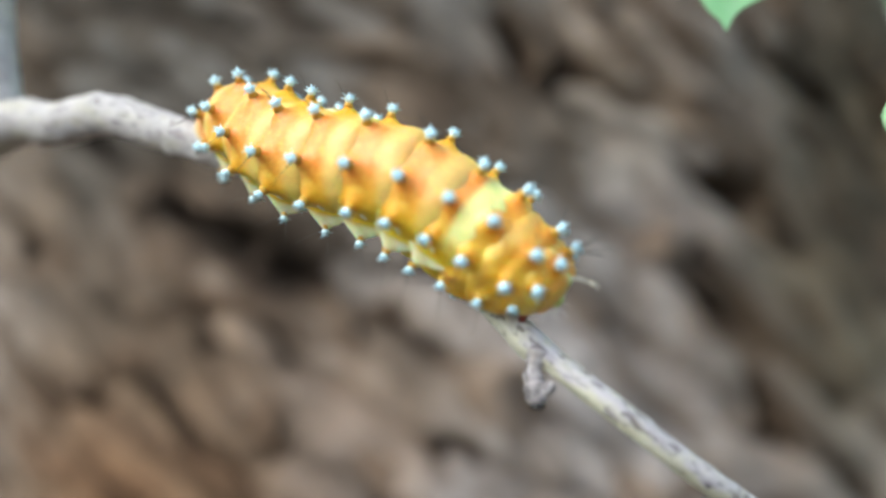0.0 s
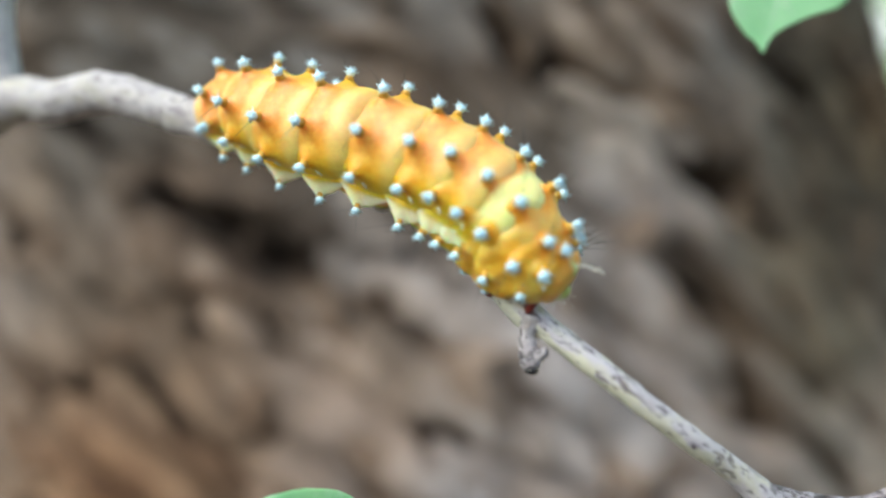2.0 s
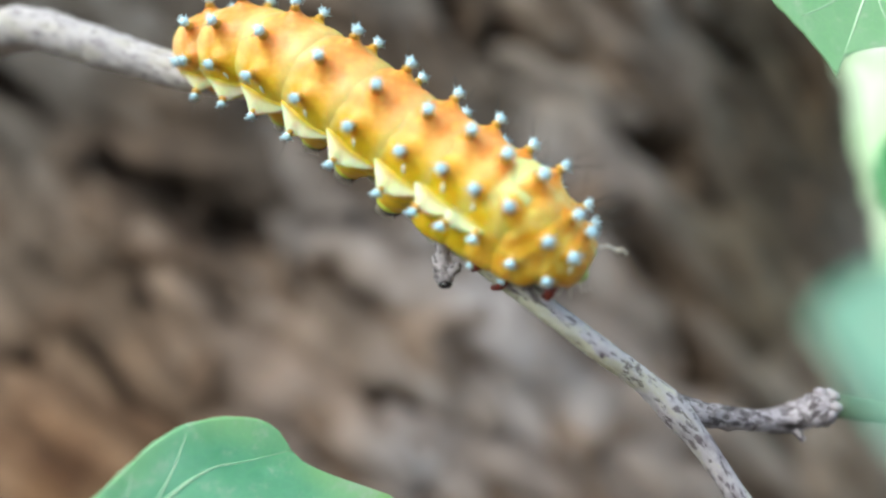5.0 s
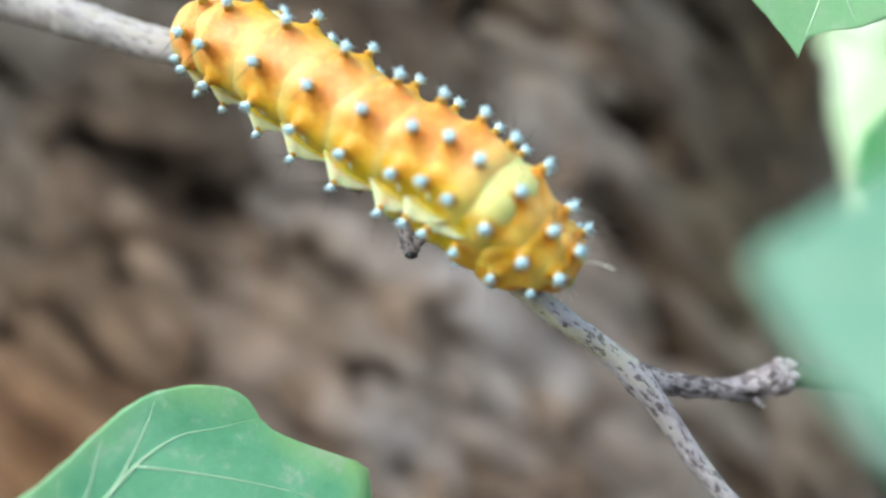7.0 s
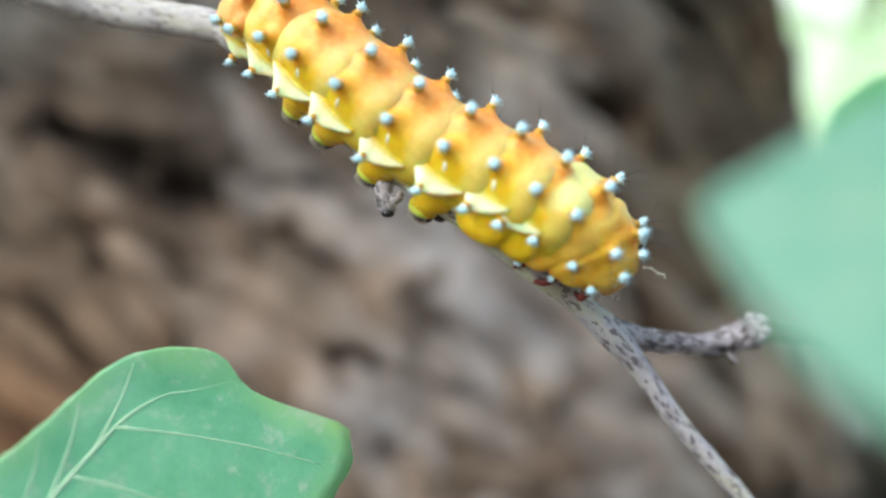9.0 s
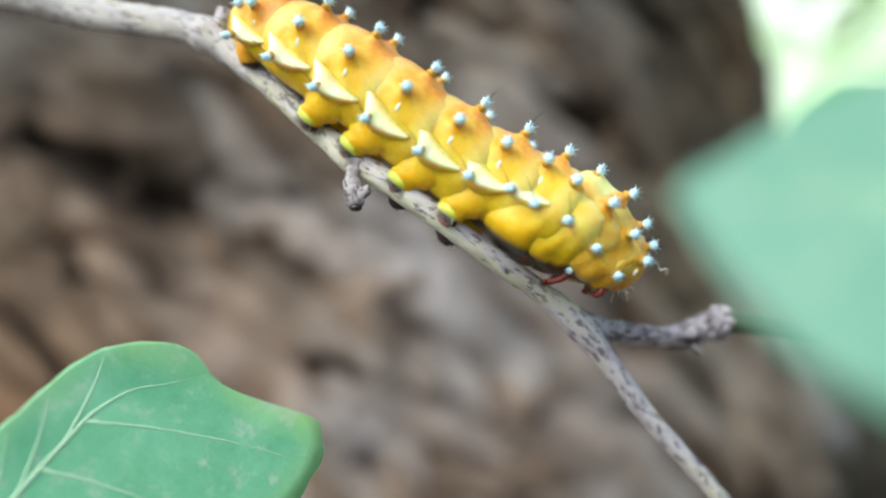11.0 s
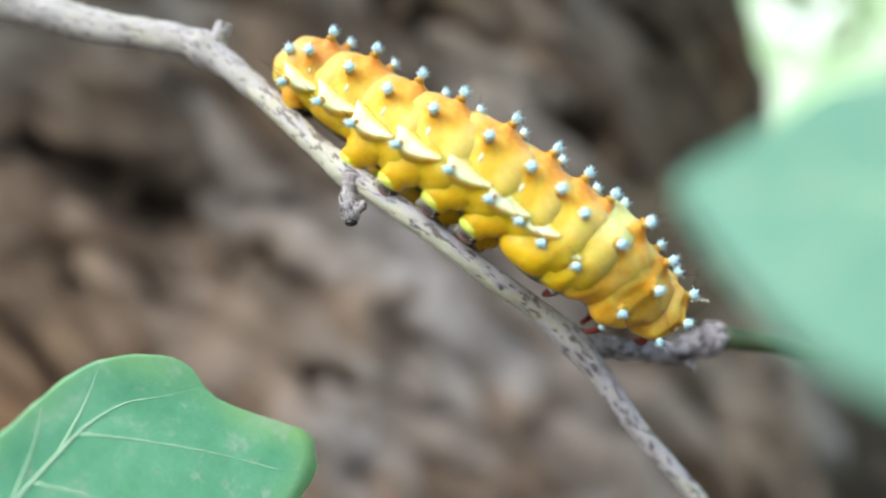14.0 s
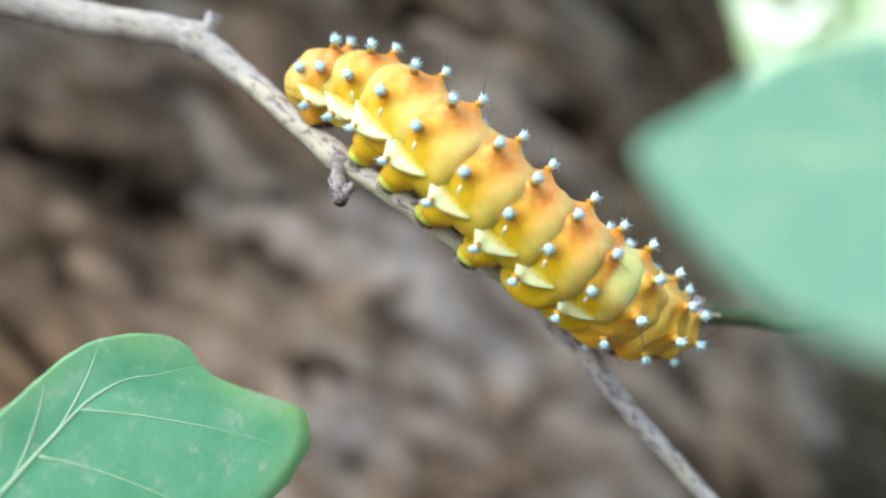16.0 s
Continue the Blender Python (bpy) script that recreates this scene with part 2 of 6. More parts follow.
def spline(points, count):
    """Points evenly spread along a smooth curve through the given ones."""
    p = np.array([points[0], *points, points[-1]], float)
    out = []
    for k in range(1, len(p) - 2):
        a, b, c, d = p[k - 1], p[k], p[k + 1], p[k + 2]
        for t in np.linspace(0, 1, 16, endpoint=False):
            out.append(0.5 * (2 * b + (c - a) * t + (2 * a - 5 * b + 4 * c - d) * t**2 + (3 * b - a - 3 * c + d) * t**3))
    out.append(p[-2])
    out = np.array(out)
    run = np.r_[0, np.cumsum(np.linalg.norm(np.diff(out, axis=0), axis=1))]
    at = np.linspace(0, run[-1], count)
    return np.stack([np.interp(at, run, out[:, n]) for n in range(out.shape[1])], 1)


def tube(bm, path, radii, sides=10, rough=0.0, seed=0.0, mat=0, cap=True):
    """A closed tube along path (n x 3) with a radius at each point; rough: uneven by that share of the radius."""
    path = np.asarray(path, float)
    radii = np.broadcast_to(np.asarray(radii, float), (len(path),))
    tangent = np.gradient(path, axis=0)
    tangent /= np.linalg.norm(tangent, axis=1)[:, None] + 1e-12
    layer = bm.loops.layers.float_color.get("grain") or bm.loops.layers.float_color.new("grain")
    run = np.r_[0, np.cumsum(np.linalg.norm(np.diff(path, axis=0), axis=1))]
    place = {}
    side = np.cross(tangent[0], (0.31, 0.2, 0.93))
    side /= np.linalg.norm(side)
    rings = []
    for p, t, r, far in zip(path, tangent, radii, run):
        side = side - t * (side @ t)
        side /= np.linalg.norm(side)
        other = np.cross(t, side)
        ring = []
        for k in range(sides):
            a = 2 * math.pi * k / sides
            d = math.cos(a) * side + math.sin(a) * other
            q = r
            if rough:
                q *= 1 + rough * noise.noise(Vector(p * 260 + d * 1.3) + Vector((seed, 0, 0))) + 0.5 * rough * noise.noise(Vector(p * 900 + d * 3))
            ring.append(bm.verts.new(p + d * q))
            place[ring[-1]] = (0.5 + math.cos(a) * r * 40, 0.5 + math.sin(a) * r * 40, far * 40 + seed, 1)
        rings.append(ring)
    faces = []
    for a, b in zip(rings, rings[1:]):
        for k in range(sides):
            faces.append(bm.faces.new((a[k], a[(k + 1) % sides], b[(k + 1) % sides], b[k])))
    if cap:
        faces.append(bm.faces.new(rings[0][::-1]))
        faces.append(bm.faces.new(rings[-1]))
    for f in faces:
        f.material_index = mat
        for loop in f.loops:
            loop[layer] = place[loop.vert]


def ball(bm, centre, radius, squash=(1, 1, 1), detail=2, mat=0):
    made = bmesh.ops.create_icosphere(bm, subdivisions=detail, radius=radius, matrix=Matrix.Translation(centre) @ Matrix.Diagonal((*squash, 1)))
    for f in {f for v in made["verts"] for f in v.link_faces}:
        f.material_index = mat


# ---- trunk, ground and distance ----
GRAIN = radians(46)
FISSURES = [(-0.168, 0.154, -0.134, 0.123), (-0.097, 0.082, -0.06, 0.058), (-0.033, 0.032, 0.006, 0.018), (-0.058, -0.003, -0.008, -0.053), (-0.005, -0.055, 0.049, -0.099), (-0.145, -0.029, -0.101, -0.053), (-0.102, -0.055, -0.063, -0.083), (-0.209, 0.009, -0.202, -0.025), (0.152, 0.111, 0.188, 0.071), (0.191, 0.069, 0.267, 0.024), (0.232, 0.117, 0.3, 0.079), (0.328, 0.094, 0.362, 0.06), (0.204, -0.028, 0.221, -0.045), (0.227, -0.09, 0.256, -0.133), (0.087, 0.156, 0.124, 0.133), (-0.171, 0.101, -0.137, 0.068), (-0.165, 0.045, -0.126, 0.02), (0.326, 0.126, 0.386, 0.066), (0.39, 0.124, 0.45, 0.064), (0.485, 0.134, 0.545, 0.074), (0.359, 0.084, 0.419, 0.024)]  # deep fissures, from end to end: metres round and along the trunk


def grained(arc, v):
    return arc * math.cos(GRAIN) - v * math.sin(GRAIN), arc * math.sin(GRAIN) + v * math.cos(GRAIN)


def fissure(arc, v):
    """How deep a fissure is there, 0 to 1."""
    wave = 0.010 * noise.noise(Vector((arc * 22, v * 22, 7)))
    deep = 0.0
    for a0, v0, a1, v1 in FISSURES:
        long = (a1 - a0) ** 2 + (v1 - v0) ** 2
        u = max(0.0, min(1.0, ((arc - a0) * (a1 - a0) + (v - v0) * (v1 - v0)) / long))
        away_ = math.hypot(arc - a0 - u * (a1 - a0), v - v0 - u * (v1 - v0)) + wave
        deep = max(deep, math.exp(-((away_ / 0.0105) ** 2)))
    return deep


def trunk_relief(arc, v):
    """Height of the inner bark over the trunk's round, and the relief that sets grey ridge or shaded furrow, at metres
    round and along the trunk.
    """
    along, across = grained(arc, v)
    bend = 0.024 * noise.noise(Vector((along * 11, across * 9, 3)))
    ridge = 1 - abs(noise.noise(Vector((along * 9, (across + bend) * 25, 0)))) * 2.4
    fine = noise.noise(Vector((along * 17, (across + bend) * 50, 9)))
    broad = noise.noise(Vector((arc * 6, v * 6, 20)))
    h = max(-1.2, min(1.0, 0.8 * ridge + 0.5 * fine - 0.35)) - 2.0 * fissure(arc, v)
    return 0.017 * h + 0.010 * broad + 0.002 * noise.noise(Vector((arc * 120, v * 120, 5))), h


def plate_mesh(seed):
    """A long weathered bark plate, 1 x 1 x 1 before scaling: lens-shaped, lumpy on top, sunk below z 0."""
    bm = bmesh.new()
    layer = bm.loops.layers.float_color.new("tint")
    rows = []
    for x in np.linspace(-1, 1, 22):
        wide = (1 - abs(x) ** 2.6) ** 0.5 if abs(x) < 1 else 0.05
        skew = 0.6 * noise.noise(Vector((x * 1.6, seed * 3.1, 0)))
        line = []
        for y in np.linspace(-1, 1, 8):
            w = max(0.06, wide * (1 + 0.35 * noise.noise(Vector((x * 2.5, seed * 5.7 + (2 if y > 0 else 0), 1)))))
            z = (1 - abs(y) ** 3) * (0.35 + 0.65 * wide) * (0.78 + 0.6 * noise.noise(Vector((x * 2.6, y * 1.3, seed))) + 0.12 * noise.noise(Vector((x * 8, y * 3, seed)))) - 0.35
            line.append(bm.verts.new((x * 0.5, (y * w + skew) * 0.5, z)))
        rows.append(line)
    for a, b in zip(rows, rows[1:]):
        for k in range(7):
            bm.faces.new((a[k], b[k], b[k + 1], a[k + 1]))
    for f in bm.faces:
        for loop in f.loops:
            # plate edges sink into the furrow colour, shade painted around each plate
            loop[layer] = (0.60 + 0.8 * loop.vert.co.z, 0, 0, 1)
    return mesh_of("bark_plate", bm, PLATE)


TRUNK_RADIUS, TRUNK_X, TRUNK_Y, GROUND = 0.55, -0.11, 1.0, -1.25


def build_trunk():
    trunk = thing("tree_trunk", "old leaning tree trunk with deeply furrowed grey-brown bark", "tree trunk", at=(TRUNK_X, TRUNK_Y, 0))
    lean = Matrix.Rotation(radians(-12), 4, "Y")
    bm = bmesh.new()
    layer = bm.loops.layers.float_color.new("tint")
    rows = np.r_[np.linspace(-1.45, -0.34, 40)[:-1], np.linspace(-0.34, 0.36, 260), np.linspace(0.36, 2.2, 60)[1:]]
    angles = np.r_[np.linspace(-135, -35, 330), np.linspace(-35, 225, 150)[1:-1]]
    grid, shade = [], {}
    for v in rows:
        line = []
        for a in angles:
            t = radians(a)
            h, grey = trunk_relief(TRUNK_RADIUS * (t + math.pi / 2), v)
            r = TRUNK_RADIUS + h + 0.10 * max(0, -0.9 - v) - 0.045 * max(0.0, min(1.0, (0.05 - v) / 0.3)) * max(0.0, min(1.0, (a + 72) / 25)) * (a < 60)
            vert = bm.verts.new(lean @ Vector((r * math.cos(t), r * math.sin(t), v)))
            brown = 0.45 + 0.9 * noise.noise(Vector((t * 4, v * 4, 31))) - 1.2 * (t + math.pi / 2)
            # low relief takes the furrow colour, so shade is painted into the recesses
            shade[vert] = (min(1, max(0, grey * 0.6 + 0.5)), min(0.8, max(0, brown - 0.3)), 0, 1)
            line.append(vert)
        grid.append(line)
    for a, b in zip(grid, grid[1:]):
        for k in range(len(a)):
            n = (k + 1) % len(a)
            f = bm.faces.new((a[k], a[n], b[n], b[k]))
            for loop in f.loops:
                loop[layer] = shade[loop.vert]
    top = bm.verts.new(lean @ Vector((0, 0, 2.26)))
    shade[top] = (0.3, 0, 0, 1)
    for k in range(len(grid[-1])):
        f = bm.faces.new((grid[-1][k], grid[-1][(k + 1) % len(grid[-1])], top))
        for loop in f.loops:
            loop[layer] = shade[loop.vert]
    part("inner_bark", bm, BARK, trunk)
    meshes = [plate_mesh(k) for k in range(10)]
    rng = random.Random(11)
    made = 0
    for row in range(-22, 23):
        for col in range(-13, 14):
            p = (col + 0.5 * (row % 2)) * 0.094 + rng.uniform(-0.022, 0.022)
            q = row * 0.035 + 0.012 * math.sin(p * 30 + row) + rng.uniform(-0.006, 0.006)
            arc, v = p * math.cos(GRAIN) + q * math.sin(GRAIN), -p * math.sin(GRAIN) + q * math.cos(GRAIN)
            arc += 0.10
            if not (-0.36 < arc < 0.66 and -0.26 < v < 0.27) or made >= 300 or fissure(arc, v) > 0.22:
                continue
            made += 1
            t = arc / TRUNK_RADIUS - math.pi / 2
            r = TRUNK_RADIUS + 0.4 * trunk_relief(arc, v)[0] - 0.001
            out = Vector((math.cos(t), math.sin(t), 0))
            round_ = Vector((-math.sin(t), math.cos(t), 0))
            slant = GRAIN + 0.35 * noise.noise(Vector((arc * 7, v * 7, 40))) + rng.uniform(-0.16, 0.16)
            x = round_ * math.cos(slant) - Vector((0, 0, 1)) * math.sin(slant)
            m = Matrix((x, out.cross(x), out)).transposed().to_4x4()
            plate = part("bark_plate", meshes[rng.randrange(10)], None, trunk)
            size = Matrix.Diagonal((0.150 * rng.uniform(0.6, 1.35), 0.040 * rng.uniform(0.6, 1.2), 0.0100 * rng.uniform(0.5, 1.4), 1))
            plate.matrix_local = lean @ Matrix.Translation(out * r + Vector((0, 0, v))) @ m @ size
    return trunk


def build_ground():
    bm = bmesh.new()
    radii = np.r_[0, 0.4, 0.8, 1.3, 2, 3, 5, 9, 20, 60, 200, 800, 3000]
    rings = []
    for r in radii[1:]:
        ring = []
        for k in range(48):
            a = 2 * math.pi * k / 48
            x, y = r * math.cos(a), TRUNK_Y + r * math.sin(a)
            ring.append(bm.verts.new((x, y, GROUND + (0.04 * noise.noise(Vector((x, y, 0)) * 1.5) if r < 60 else 0))))
        rings.append(ring)
    bm.faces.new(rings[0])
    for a, b in zip(rings, rings[1:]):
        for k in range(48):
            bm.faces.new((a[k], b[k], b[(k + 1) % 48], a[(k + 1) % 48]))
    tagged(new("ground", mesh_of("ground", bm, SOIL)), "bare brown soil under the trees", "ground", kind="structure")


SKY_GAP = (18.7, 35.4, 11.9)


def build_backdrop():
    """Bright hazy distance between the trees."""
    bm = bmesh.new()
    for k in range(25):
        a = radians(-10 + 4 * k)
        for z in (GROUND - 1, 26):
            bm.verts.new((40 * math.sin(a), 40 * math.cos(a), z))
    bm.verts.ensure_lookup_table()
    for k in range(24):
        bm.faces.new([bm.verts[n] for n in (2 * k, 2 * k + 1, 2 * k + 3, 2 * k + 2)])
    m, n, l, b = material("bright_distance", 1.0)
    # the sheet glows by itself, standing in for daylit foliage and sky
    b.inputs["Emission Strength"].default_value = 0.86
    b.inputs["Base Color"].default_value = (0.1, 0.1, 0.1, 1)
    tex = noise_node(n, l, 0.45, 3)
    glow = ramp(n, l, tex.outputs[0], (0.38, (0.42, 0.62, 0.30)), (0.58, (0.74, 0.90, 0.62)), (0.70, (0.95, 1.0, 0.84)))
    gap = n.new("ShaderNodeVectorMath")  # a glowing white disc painted on for a sky gap in the far crowns
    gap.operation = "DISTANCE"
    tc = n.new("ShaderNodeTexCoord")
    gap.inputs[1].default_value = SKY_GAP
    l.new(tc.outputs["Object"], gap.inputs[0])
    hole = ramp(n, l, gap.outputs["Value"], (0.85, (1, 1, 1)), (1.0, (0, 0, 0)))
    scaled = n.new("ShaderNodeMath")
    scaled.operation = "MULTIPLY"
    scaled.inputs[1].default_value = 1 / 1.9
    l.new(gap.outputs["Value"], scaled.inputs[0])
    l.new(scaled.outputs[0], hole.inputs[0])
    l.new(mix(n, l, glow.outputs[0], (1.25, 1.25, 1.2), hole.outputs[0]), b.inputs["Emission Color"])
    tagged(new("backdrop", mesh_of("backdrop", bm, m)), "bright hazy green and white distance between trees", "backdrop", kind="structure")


def leaf_cloud(name, label, centre, size, count, leaf, mat, seed):
    """Many small leaves in loose clumps, as one object."""
    rng = np.random.default_rng(seed)
    clumps = rng.normal(0, 0.5, (max(6, count // 60), 3)) * size
    verts, faces = [], []
    for k in range(count):
        p = np.array(centre) + clumps[rng.integers(len(clumps))] + rng.normal(0, 0.16, 3) * np.array(size)
        m = Euler(rng.uniform(0, 6.3, 3)).to_matrix()
        s = leaf * rng.uniform(0.6, 1.3)
        outline = [(0, -1, 0), (0.35, -0.4, 0.06), (0.4, 0.2, 0.08), (0, 1, -0.1), (-0.4, 0.2, 0.08), (-0.35, -0.4, 0.06)]
        base = len(verts)
        verts += [tuple(p + np.array(m @ Vector(o)) * s) for o in outline]
        faces += [(base, base + 1, base + 2, base + 3), (base, base + 3, base + 4, base + 5)]
    me = bpy.data.meshes.new(name)
    me.from_pydata(verts, [], faces)
    me.materials.append(mat)
    tagged(new(name, me), label, "foliage", kind="stuff")


# ---- the shrub's twig ----
TWIG_PATH = [(-0.215, 0.225, 0.035), (-0.1522, 0.205, 0.0613), (-0.1317, 0.198, 0.0614), (-0.1151, 0.193, 0.0626), (-0.0985, 0.188, 0.0578),
             (-0.0722, 0.182, 0.0488), (-0.0501, 0.176, 0.0436), (-0.0420, 0.1735, 0.0400), (-0.0287, 0.168, 0.0286), (-0.0127, 0.160, 0.0130),
             (-0.0001, 0.1552, 0.0035), (0.0087, 0.1545, -0.0031), (0.0203, 0.157, -0.0119), (0.0316, 0.162, -0.0200), (0.0394, 0.1655, -0.0274),
             (0.0461, 0.168, -0.0352), (0.0540, 0.170, -0.0463), (0.0710, 0.174, -0.0659), (0.0920, 0.178, -0.0912), (0.125, 0.190, -0.140)]


def build_twig():
    twig = thing("twig", "pale grey-lilac bare twig with dark flecks and a side branch", "twig")
    path = spline(TWIG_PATH, 420)
    x = path[:, 0]
    r = np.interp(x, [-0.2, -0.15, -0.115, -0.05, -0.03, -0.01, 0.01, 0.03, 0.04, 0.047, 0.06, 0.09, 0.12],
                  [0.0066, 0.0060, 0.0052, 0.0036, 0.0027, 0.0024, 0.0024, 0.0024, 0.0029, 0.0024, 0.0020, 0.0018, 0.0017])
    for joint, amount, width in ((-0.1175, 0.10, 0.0016), (-0.043, 0.28, 0.0025), (-0.010, 0.34, 0.0028), (0.0375, 0.15, 0.003)):
        r = r * (1 + amount * np.exp(-(((x - joint) / width) ** 2)))
    bm = bmesh.new()
    tube(bm, path, r, 36, rough=0.10)
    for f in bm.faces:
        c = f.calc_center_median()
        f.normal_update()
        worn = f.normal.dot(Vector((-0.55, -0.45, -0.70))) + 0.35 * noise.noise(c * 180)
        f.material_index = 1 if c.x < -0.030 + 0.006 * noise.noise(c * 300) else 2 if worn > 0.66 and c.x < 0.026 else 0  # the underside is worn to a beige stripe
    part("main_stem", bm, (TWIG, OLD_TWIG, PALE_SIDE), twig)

    bm = bmesh.new()
    tube(bm, spline([(-0.150, 0.205, 0.060), (-0.1545, 0.206, 0.078), (-0.158, 0.207, 0.105), (-0.165, 0.208, 0.17), (-0.19, 0.21, 0.30)], 60),
         np.linspace(0.0058, 0.0042, 60), 16, rough=0.05, seed=4)
    part("upright_branch", bm, OLD_TWIG, twig, "blurred upright grey branch")

    bm = bmesh.new()
    path = spline([(-0.215, 0.225, 0.035), (-0.26, 0.24, -0.05), (-0.29, 0.27, -0.4), (-0.30, 0.30, GROUND - 0.05)], 70)
    tube(bm, path, np.linspace(0.0062, 0.013, 70), 14, rough=0.06, seed=8)
    part("lower_stem", bm, TWIG, twig)

    # the side branch, ridged and darker, with a knobbly end
    bm = bmesh.new()
    path = spline([(0.0370, 0.1655, -0.0248), (0.0430, 0.1685, -0.0272), (0.0530, 0.174, -0.0295), (0.0640, 0.1785, -0.0307), (0.0700, 0.1795, -0.0299), (0.0775, 0.179, -0.0270)], 70)
    run = np.linspace(0, 1, 70)
    r = np.interp(run, [0, 0.12, 0.3, 0.55, 0.72, 0.82, 0.93, 1], [0.0030, 0.0028, 0.0025, 0.0024, 0.0027, 0.0033, 0.0039, 0.0031])
    tube(bm, path, r, 20, rough=0.22, seed=2)
    side = part("side_branch", bm, DARK_TWIG, twig, "dark ridged side branch with a knobbly end")
    bm = bmesh.new()
    for k in range(9):
        a = k * 2.4
        ball(bm, (0.0745 + 0.0012 * (k % 3), 0.1785 + 0.0022 * math.sin(a), -0.0275 + 0.0030 * math.cos(a)), 0.0016, (1, 1, 0.8), 1)
    part("bud_scales", bm, DARK_TWIG, side)
    bm = bmesh.new()
    tube(bm, spline([(0.0690, 0.1790, -0.0312), (0.0697, 0.1782, -0.0338), (0.0705, 0.1778, -0.0350)], 10), np.linspace(0.0016, 0.0006, 10), 9, rough=0.15)
    part("bud", bm, DARK_TWIG, side)

    # the short spur that hangs under the twig
    bm = bmesh.new()
    path = spline([(-0.0088, 0.1570, 0.0095), (-0.0096, 0.1560, 0.0055), (-0.0092, 0.1552, 0.0025), (-0.0088, 0.1548, 0.0000)], 44)
    run = np.linspace(0, 1, 44)
    r = np.interp(run, [0, 0.3, 0.55, 0.75, 1], [0.0022, 0.0015, 0.0017, 0.0021, 0.0017]) * (1 + 0.08 * np.sin(run * 30) + 0.04 * np.sin(run * 61))
    tube(bm, path, r, 20, rough=0.20, seed=7)
    spur = part("spur", bm, SPUR, twig, "short ringed grey spur")
    bm = bmesh.new()
    ball(bm, (-0.0088, 0.1544, -0.0003), 0.0014, (1, 1, 0.6), 2)
    part("scar", bm, EYE, spur, "dark leaf scar")
    bm = bmesh.new()
    tube(bm, [(-0.0092, 0.1550, 0.0030), (-0.0074, 0.1545, 0.0026), (-0.0064, 0.1543, 0.0034), (-0.0060, 0.1542, 0.0040)], [0.0013, 0.0013, 0.0011, 0.0006], 10, rough=0.2)
    part("bud", bm, SPUR, spur, "small grey bud")
    bm = bmesh.new()
    tube(bm, spline([(-0.0408, 0.1730, 0.0415), (-0.0392, 0.1722, 0.0440), (-0.0383, 0.1716, 0.0462)], 14), np.linspace(0.0021, 0.0017, 14), 12, rough=0.15, seed=3)
    part("stub", bm, TWIG, twig, "broken grey stub")

    # the leafy shoots that go on out of view and carry the leaves
    bm = bmesh.new()
    tube(bm, spline([(0.0770, 0.179, -0.0272), (0.090, 0.180, -0.0290), (0.110, 0.180, -0.0300), (0.150, 0.176, -0.010), (0.170, 0.170, 0.05), (0.172, 0.165, 0.12)], 60),
         np.interp(np.linspace(0, 1, 60), [0, 0.08, 0.3, 1], [0.0030, 0.0022, 0.0017, 0.0014]), 12, rough=0.10)
    part("shoot", bm, SHOOT, twig, "thin green-brown leafy shoot")
    return twig


# ---- leaves ----
LEAF_NEAR = pose(0.02787, 0.07000, -0.00520, 56.95, -5.25, -2.30)
LEAF_TOP = pose(0.07100, 0.15500, 0.04150, 78.69, -0.00, 0.00)
LEAF_TIP = pose(0.04945, 0.20000, 0.07385, 78.69, -0.00, 0.00)


